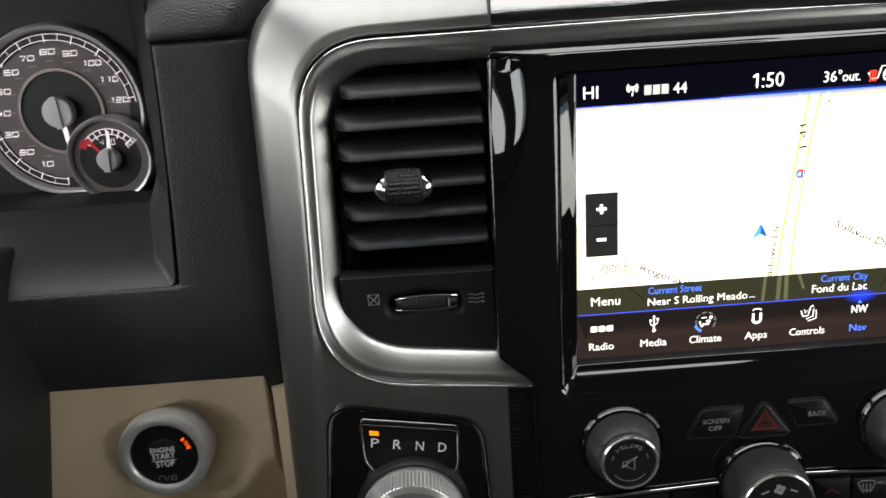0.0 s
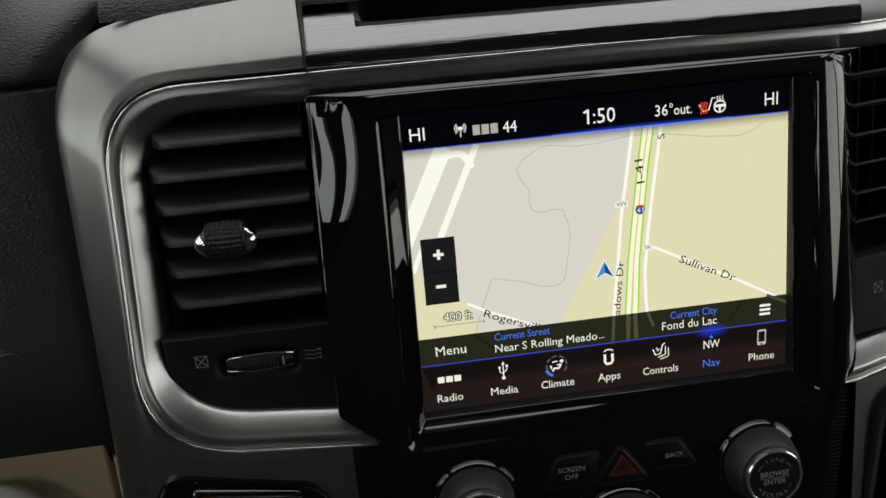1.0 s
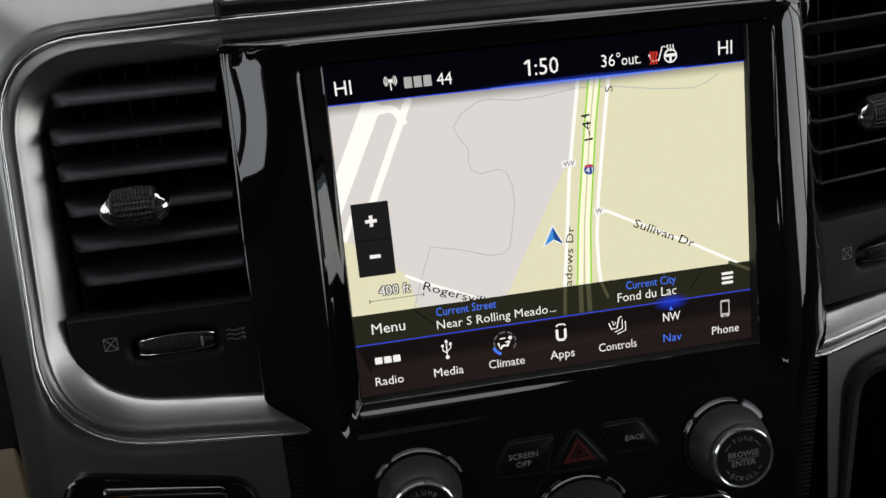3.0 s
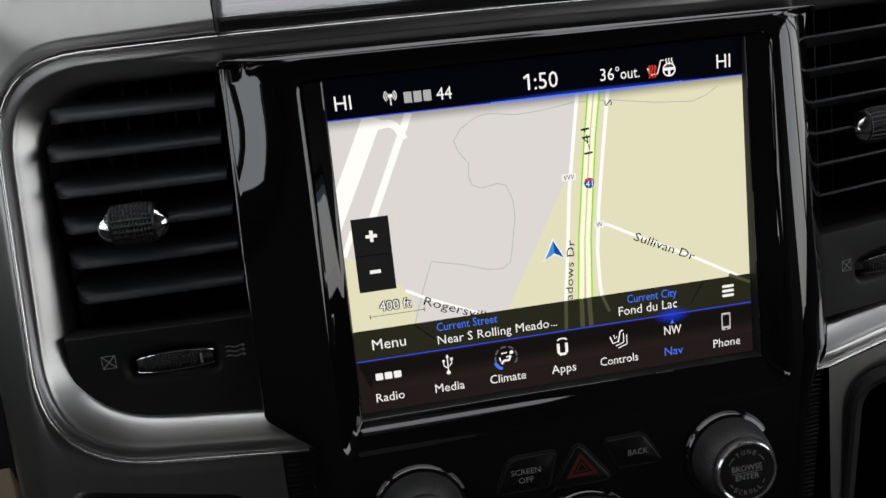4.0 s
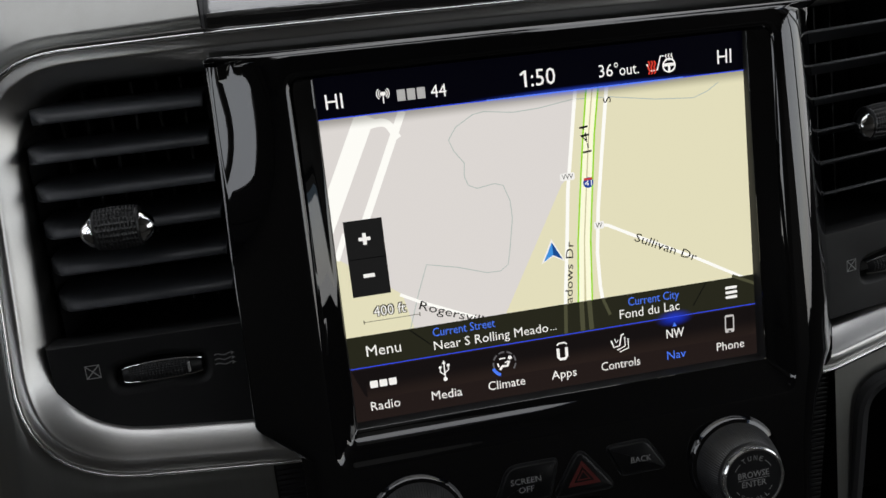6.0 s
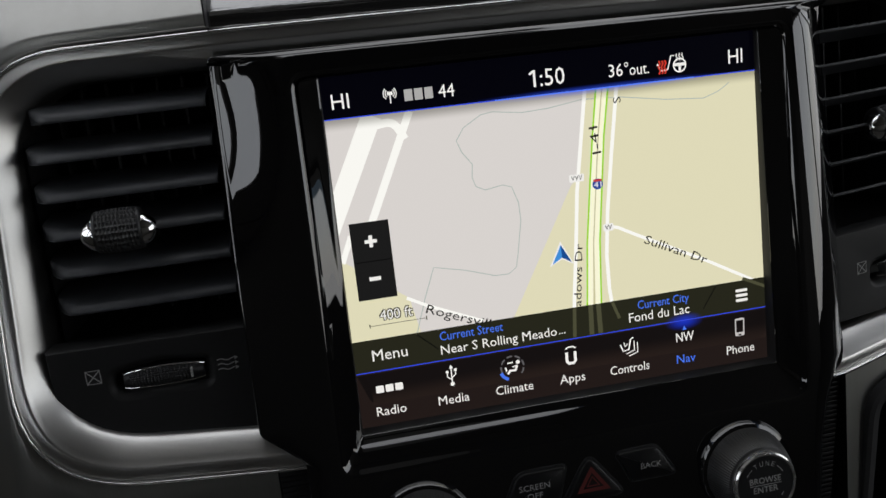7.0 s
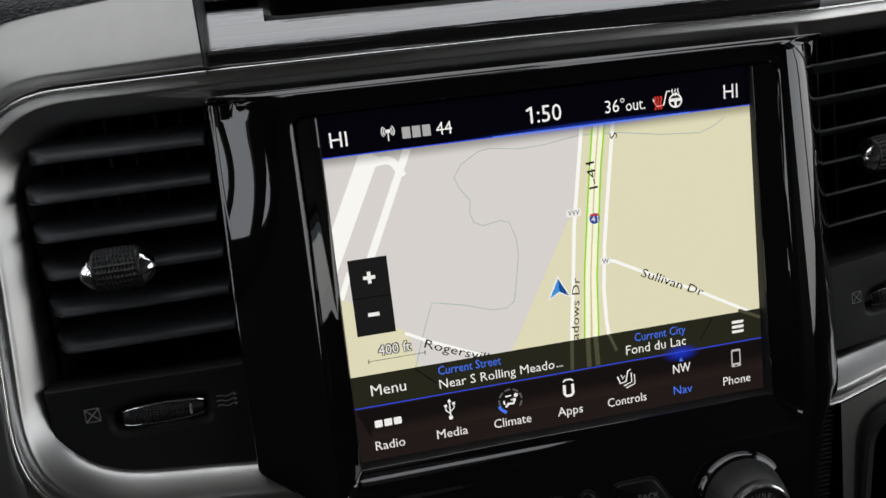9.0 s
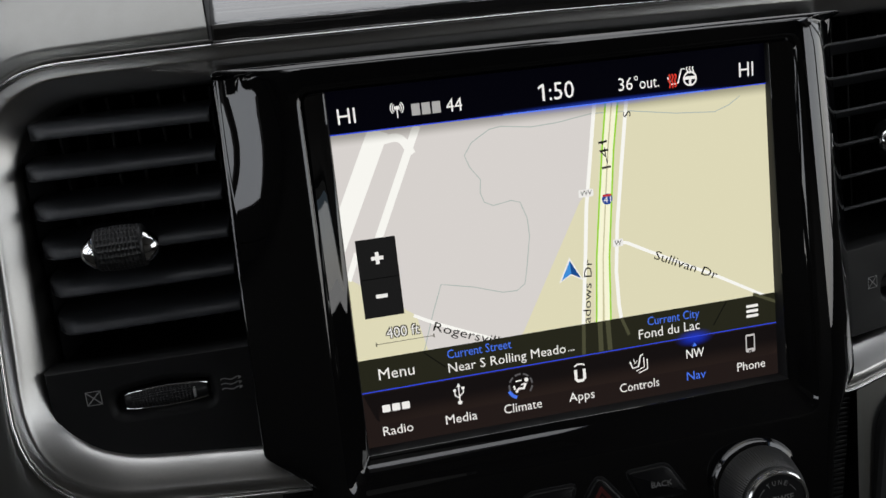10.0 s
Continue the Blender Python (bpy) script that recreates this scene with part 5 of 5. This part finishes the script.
GAUGERING = material("gauge_ring_silver", (0.62, 0.60, 0.60), 0.35, metal=0.5, grain=0.06, grain_size=1500)
GC, GY = (-378.9, -9.2), 170.0
speed = thing("speedometer", (GC[0], GY, GC[1]), "round grey speedometer with silver ring and white needle", "gauge", "instrument gauges")
part("ring", lathe(bmesh.new(), [(52.6, GY - 1), (54.0, GY - 5), (56.0, GY - 5.6), (57.6, GY - 3), (58.0, GY + 4)], GC, 96, caps=False), GAUGERING, speed, "silver gauge ring")
part("face", lathe(bmesh.new(), [(0.01, GY), (53, GY), (53, GY + 3)], GC, 96), DIAL, speed, "dark grey dial face")
part("track", lathe(bmesh.new(), [(45.6, GY - 0.6), (46.0, GY - 0.9), (52.6, GY - 0.9), (52.8, GY - 0.1)], GC, 96, caps=False), DIALDARK, speed)
part("inner_ring", lathe(bmesh.new(), [(26.4, GY - 0.4), (26.8, GY - 1.8), (28.6, GY - 1.8), (29.2, GY - 0.1)], GC, 72, caps=False), material("rose_metal_ring", (0.36, 0.30, 0.28), 0.4, metal=0.7, grain=0.08, grain_size=900), speed, "rosy metal ring")
part("centre", lathe(bmesh.new(), [(0.01, GY - 0.5), (26.6, GY - 0.5), (26.8, GY)], GC, 64), DIALDARK, speed)
ROSEPRINT = material("rosy_gauge_print", (0.34, 0.27, 0.25), 0.6, grain=0.15, grain_size=2500)
GAUGEWHITE = material("gauge_white_print", (0.72, 0.68, 0.70), 0.6, emit=(0.78, 0.68, 0.72), power=0.4)
bm = bmesh.new()
for r in (46.6, 50.6):
    ribbon(bm, [(GC[0] + r * math.cos(radians(a)), GC[1] + r * math.sin(radians(a))) for a in range(3, 267, 3)], 0.45, GY - 1.0)
for k in range(25):
    a = radians(264 - 10.7 * k)
    r0 = 45.2 if k % 2 == 0 else 46.6
    ribbon(bm, [(GC[0] + r0 * math.cos(a), GC[1] + r0 * math.sin(a)), (GC[0] + 50.6 * math.cos(a), GC[1] + 50.6 * math.sin(a))], 0.7 if k % 2 == 0 else 0.45, GY - 1.02)
part("scale", bm, GAUGEWHITE, speed, "white scale marks")
# wide, square-cut figures: the strokes of each in a unit box
STROKES = {
    "0": [[(0, 0), (1, 0), (1, 1), (0, 1), (0, 0)]],
    "1": [[(0.4, 1), (0.75, 1), (0.75, 0)]],
    "2": [[(0, 1), (1, 1), (1, 0.5), (0, 0.5), (0, 0), (1, 0)]],
    "3": [[(0, 1), (1, 1), (1, 0), (0, 0)], [(0.2, 0.5), (1, 0.5)]],
    "4": [[(0, 1), (0, 0.4), (1.1, 0.4)], [(0.8, 0.9), (0.8, 0)]],
    "5": [[(1, 1), (0, 1), (0, 0.5), (1, 0.5), (1, 0), (0, 0)]],
    "6": [[(1, 1), (0, 1), (0, 0), (1, 0), (1, 0.55), (0, 0.55)]],
    "7": [[(0, 1), (1, 1), (0.45, 0)]],
    "8": [[(0, 0), (1, 0), (1, 1), (0, 1), (0, 0)], [(0, 0.5), (1, 0.5)]],
    "9": [[(1, 0.45), (0, 0.45), (0, 1), (1, 1), (1, 0), (0, 0)]],
}
for k in range(1, 13):
    a = radians(264 - 21.4 * k)
    figures = str(10 * k)
    pitch = 5.3 if len(figures) < 3 else 4.6
    bm = bmesh.new()
    for i, figure in enumerate(figures):
        x0 = GC[0] + 39.4 * math.cos(a) + (i - len(figures) / 2) * pitch + 0.5
        z0 = GC[1] + 39.4 * math.sin(a) - 1.6
        for stroke in STROKES[figure]:
            ribbon(bm, [(x0 + u * (pitch - 1.3) + 0.5 * v, z0 + 3.1 * v) for u, v in stroke], 0.8, GY - 0.3)
    part("numeral", bm, GAUGEWHITE, speed)
    bm = ribbon(bmesh.new(), [(GC[0] + 33.4 * math.cos(a) - 2.8, GC[1] + 33.4 * math.sin(a)), (GC[0] + 33.4 * math.cos(a) + 2.8, GC[1] + 33.4 * math.sin(a))], 1.1, GY - 0.3)
    part("metric_mark", bm, ROSEPRINT, speed, "faint rosy metric mark")
speed.matrix_basis = speed.matrix_basis @ Matrix.Scale(0.94, 4)
part("unit_text", text_bm(bmesh.new(), "MPH", GC[0] - 2.0, GC[1] - 42.6, 2.2, 8.0, GY - 0.3, 0, 0.2), GAUGEWHITE, speed)


def needle_part(owner, centre, tip, hub, y, mat_hub):
    d = (Vector(tip) - Vector(centre)).normalized()
    n = Vector((-d.y, d.x))
    base, end = Vector(centre) - d * hub * 0.9, Vector(tip)
    bm = bmesh.new()
    loft(bm, [[(p.x + n.x * w, yy, p.y + n.y * w) for p, w in ((base, 1.9), (base, -1.9), (end, -0.6), (end, 0.6))] for yy in (y, y - 1.2)], cap_first=True, cap_last=True)
    part("needle", bm, GAUGEWHITE, owner, "white needle")
    part("hub", lathe(bmesh.new(), [(0.01, y - 6.4), (hub - 1.0, y - 6.2), (hub, y - 5.2), (hub + 0.3, y)], centre, 40), mat_hub, owner, "round silver needle hub")
    bm = bmesh.new()
    h0, h1 = Vector(centre) - d * hub * 1.05, Vector(centre) + d * hub * 1.05
    loft(bm, [[(p.x + n.x * w, yy, p.y + n.y * w) for p, w in ((h0, 2.2), (h0, -2.2), (h1, -1.9), (h1, 1.9))] for yy in (y - 5.8, y - 7.8)], cap_first=True, cap_last=True)
    part("hub_bar", bm, mat_hub, owner)


HUB = material("needle_hub_silver", (0.62, 0.60, 0.60), 0.4, metal=0.3, grain=0.06, grain_size=2000)
needle_part(speed, GC, (GC[0] + 3.6, GC[1] - 49.4), 10.2, GY - 3, HUB)

FC, FY = (-350.0, -39.8), 160.0
fuel = thing("fuel_gauge", (FC[0], FY, FC[1]), "small round fuel gauge with silver ring and red empty mark", "gauge", "instrument gauges")
part("ring", lathe(bmesh.new(), [(25.6, FY - 1), (26.4, FY - 4), (28.0, FY - 4.6), (29.2, FY - 2), (29.4, FY + 8)], FC, 72, caps=False), GAUGERING, fuel, "silver gauge ring")
part("face", lathe(bmesh.new(), [(0.01, FY), (26, FY), (26, FY + 8)], FC, 72), DIALDARK, fuel)
part("rim_face", lathe(bmesh.new(), [(20.5, FY - 0.2), (20.9, FY - 0.6), (25.8, FY - 0.6), (26, FY - 0.1)], FC, 64, caps=False), DIAL, fuel)
bm = bmesh.new()
for r in (16.6, 20.2):
    ribbon(bm, [(FC[0] + r * math.cos(radians(a)), FC[1] + r * math.sin(radians(a))) for a in range(38, 143, 4)], 0.6, FY - 0.8)
for k in range(9):
    a = radians(38 + 13 * k)
    r0 = 14.6 if k % 2 == 0 else 16.6
    ribbon(bm, [(FC[0] + r0 * math.cos(a), FC[1] + r0 * math.sin(a)), (FC[0] + 20.2 * math.cos(a), FC[1] + 20.2 * math.sin(a))], 0.8, FY - 0.82)
text_bm(bm, "FULL", FC[0] + 13.2, FC[1] + 6.0, 2.8, 8.6, FY - 0.8, 42, 0.2, 0.1)
ribbon(bm, [(FC[0] - 5.2, FC[1] + 11.4), (FC[0] - 3.0, FC[1] + 12.6), (FC[0] - 3.0, FC[1] + 10.2)], 0.6, FY - 0.8, closed=True)
ribbon(bm, [(FC[0] + 2.4, FC[1] + 9.4), (FC[0] + 2.4, FC[1] + 13.0), (FC[0] + 4.4, FC[1] + 13.0), (FC[0] + 4.4, FC[1] + 9.4)], 0.6, FY - 0.8, closed=True)
part("scale", bm, GAUGEWHITE, fuel, "white scale marks")
bm = bmesh.new()
loft(bm, [[(FC[0] + r * math.cos(radians(a)), FY - 0.9, FC[1] + r * math.sin(radians(a))) for a in range(138, 158, 3)] for r in (17.0, 22.0)], closed=False)
bm.faces.new([bm.verts.new((FC[0] + px, FY - 0.92, FC[1] + pz)) for px, pz in ((-15.6, 13.4), (-13.0, 15.0), (-5.6, 5.0), (-7.2, 4.2))])
part("empty_mark", bm, material("gauge_red", (0.5, 0.015, 0.03), 0.5, emit=(0.8, 0.02, 0.04), power=0.08), fuel, "red empty mark")
needle_part(fuel, FC, (FC[0] + 1.6, FC[1] + 19.0), 7.4, FY - 2, HUB)

fuel.matrix_basis = fuel.matrix_basis @ Matrix.Scale(0.93, 4)

# tan lower dash with a shallow dish round the start button
SC = (-309.4, -191.0)
lower = thing("lower_dash", (-330, 50, -300), "tan soft plastic lower dashboard panel", "dashboard panel")


def tan_y(x, z):
    r = math.hypot(x + 297, z + 198)
    s = min(1.0, max(0.0, (r - 31) / 5.5))
    fall = max(0.0, (x + 268) * 0.5 - (z + 212) * 0.85)
    return 65.0 - 8.5 * s * s * (3 - 2 * s) + 0.7 * fall


bm = bmesh.new()
xs = [-470 + 6.0 * i for i in range(22)] + [-340 + 3.0 * i for i in range(31)] + [-249.6]
zs = [-150 - 3.0 * i for i in range(34)] + [-264, -282]
loft(bm, [[(x, tan_y(x, z), z) for x in xs] for z in zs], closed=False)
loft(bm, [[(-249.6, tan_y(-249.6, z), z) for z in zs], [(-248.9, tan_y(-249.6, z) + 1.2, z) for z in zs], [(-248.7, 80, z) for z in zs]], closed=False)
part("panel", bm, BEIGE, lower, smooth=60)
bm = bmesh.new()
prism(bm, [(-246.2, -300), (-226, -300), (-226, -158), (-246.6, -158)], 57.0, 90, 2.0)
part("edge_strip", bm, BEIGE, lower)

start = thing("start_button", (SC[0], 54.5, SC[1]), "round engine start stop button with silver ring", "button")
part("ring", lathe(bmesh.new(), [(18.6, 54.5), (18.9, 49.5), (19.8, 48.4), (20.4, 48.1), (24.2, 48.3), (25.2, 48.9), (25.8, 50.4), (25.8, 56), (25.6, 74)], SC, 72, caps=False), material("satin_aluminium", (0.66, 0.66, 0.65), 0.34, metal=0.5, grain=0.05, grain_size=1500), start, "satin silver ring")
part("button_face", lathe(bmesh.new(), [(9.8, 49.7), (10.4, 50.3), (18.4, 50.1), (18.5, 55.5)], SC, 64), PLASTIC, start)
part("button_cap", lathe(bmesh.new(), [(0.01, 48.7), (8.6, 48.7), (9.8, 49.1), (10.1, 50.5)], SC, 48), PLASTIC, start)
GLOWTEXT = material("button_legend_white", (0.45, 0.46, 0.48), 0.5, emit=(0.55, 0.6, 0.66), power=0.08)
bm = bmesh.new()
text_bm(bm, "ENGINE", SC[0] - 6.8, SC[1] + 2.4, 3.0, 13.6, 48.5, 2, 0, 0.12)
text_bm(bm, "START", SC[0] - 6.4, SC[1] - 1.7, 3.3, 12.8, 48.5, 2, 0, 0.12)
ribbon(bm, [(SC[0] - 7.0, SC[1] - 2.8), (SC[0] + 7.0, SC[1] - 2.4)], 0.45, 48.5)
text_bm(bm, "STOP", SC[0] - 5.0, SC[1] - 6.7, 3.3, 10.4, 48.5, 2, 0, 0.12)
part("legend", bm, GLOWTEXT, start, "white engine start stop lettering")
bm = bmesh.new()
arc_text(bm, "RUN", SC, 13.6, 27, 10.5, 2.4, 49.5, wide=1.7)
part("run_legend", bm, lit("run_orange", 255, 96, 18, 1.0), start, "lit orange run lettering")
bm = bmesh.new()
ribbon(bm, [(SC[0] - 3.4 + 1.7 * math.cos(radians(a)), SC[1] - 14.6 + 1.7 * math.sin(radians(a))) for a in range(-40, 221, 20)], 0.5, 49.5)
ribbon(bm, [(SC[0] - 0.9, SC[1] - 16.2), (SC[0] + 0.5, SC[1] - 13.0)], 0.4, 49.5)
ribbon(bm, [(SC[0] + 3.2 + 1.6 * math.cos(radians(a)), SC[1] - 14.4 + 1.6 * math.sin(radians(a))) for a in range(0, 360, 30)], 0.5, 49.5, closed=True)
ribbon(bm, [(SC[0] + 1.4, SC[1] - 16.0), (SC[0] + 5.0, SC[1] - 12.8)], 0.4, 49.45)
part("mode_sign", bm, PRINT, start)

# steering column cover at the far side
bm = bmesh.new()
shape = rounded([(-520, -66), (-378, -68), (-366, -150), (-400, -330), (-520, -330)], [4, 12, 30, 10, 4], 8)
loft(bm, [at_y(inset(shape, 14), -60), at_y(inset(shape, 5), -52), at_y(shape, -36), at_y(shape, 45), at_y(inset(shape, 6), 90)], cap_first=True)
solid("steering_column", bm, DARK, (-440, 0, -330), "black plastic steering column cover", "steering column", smooth=60)
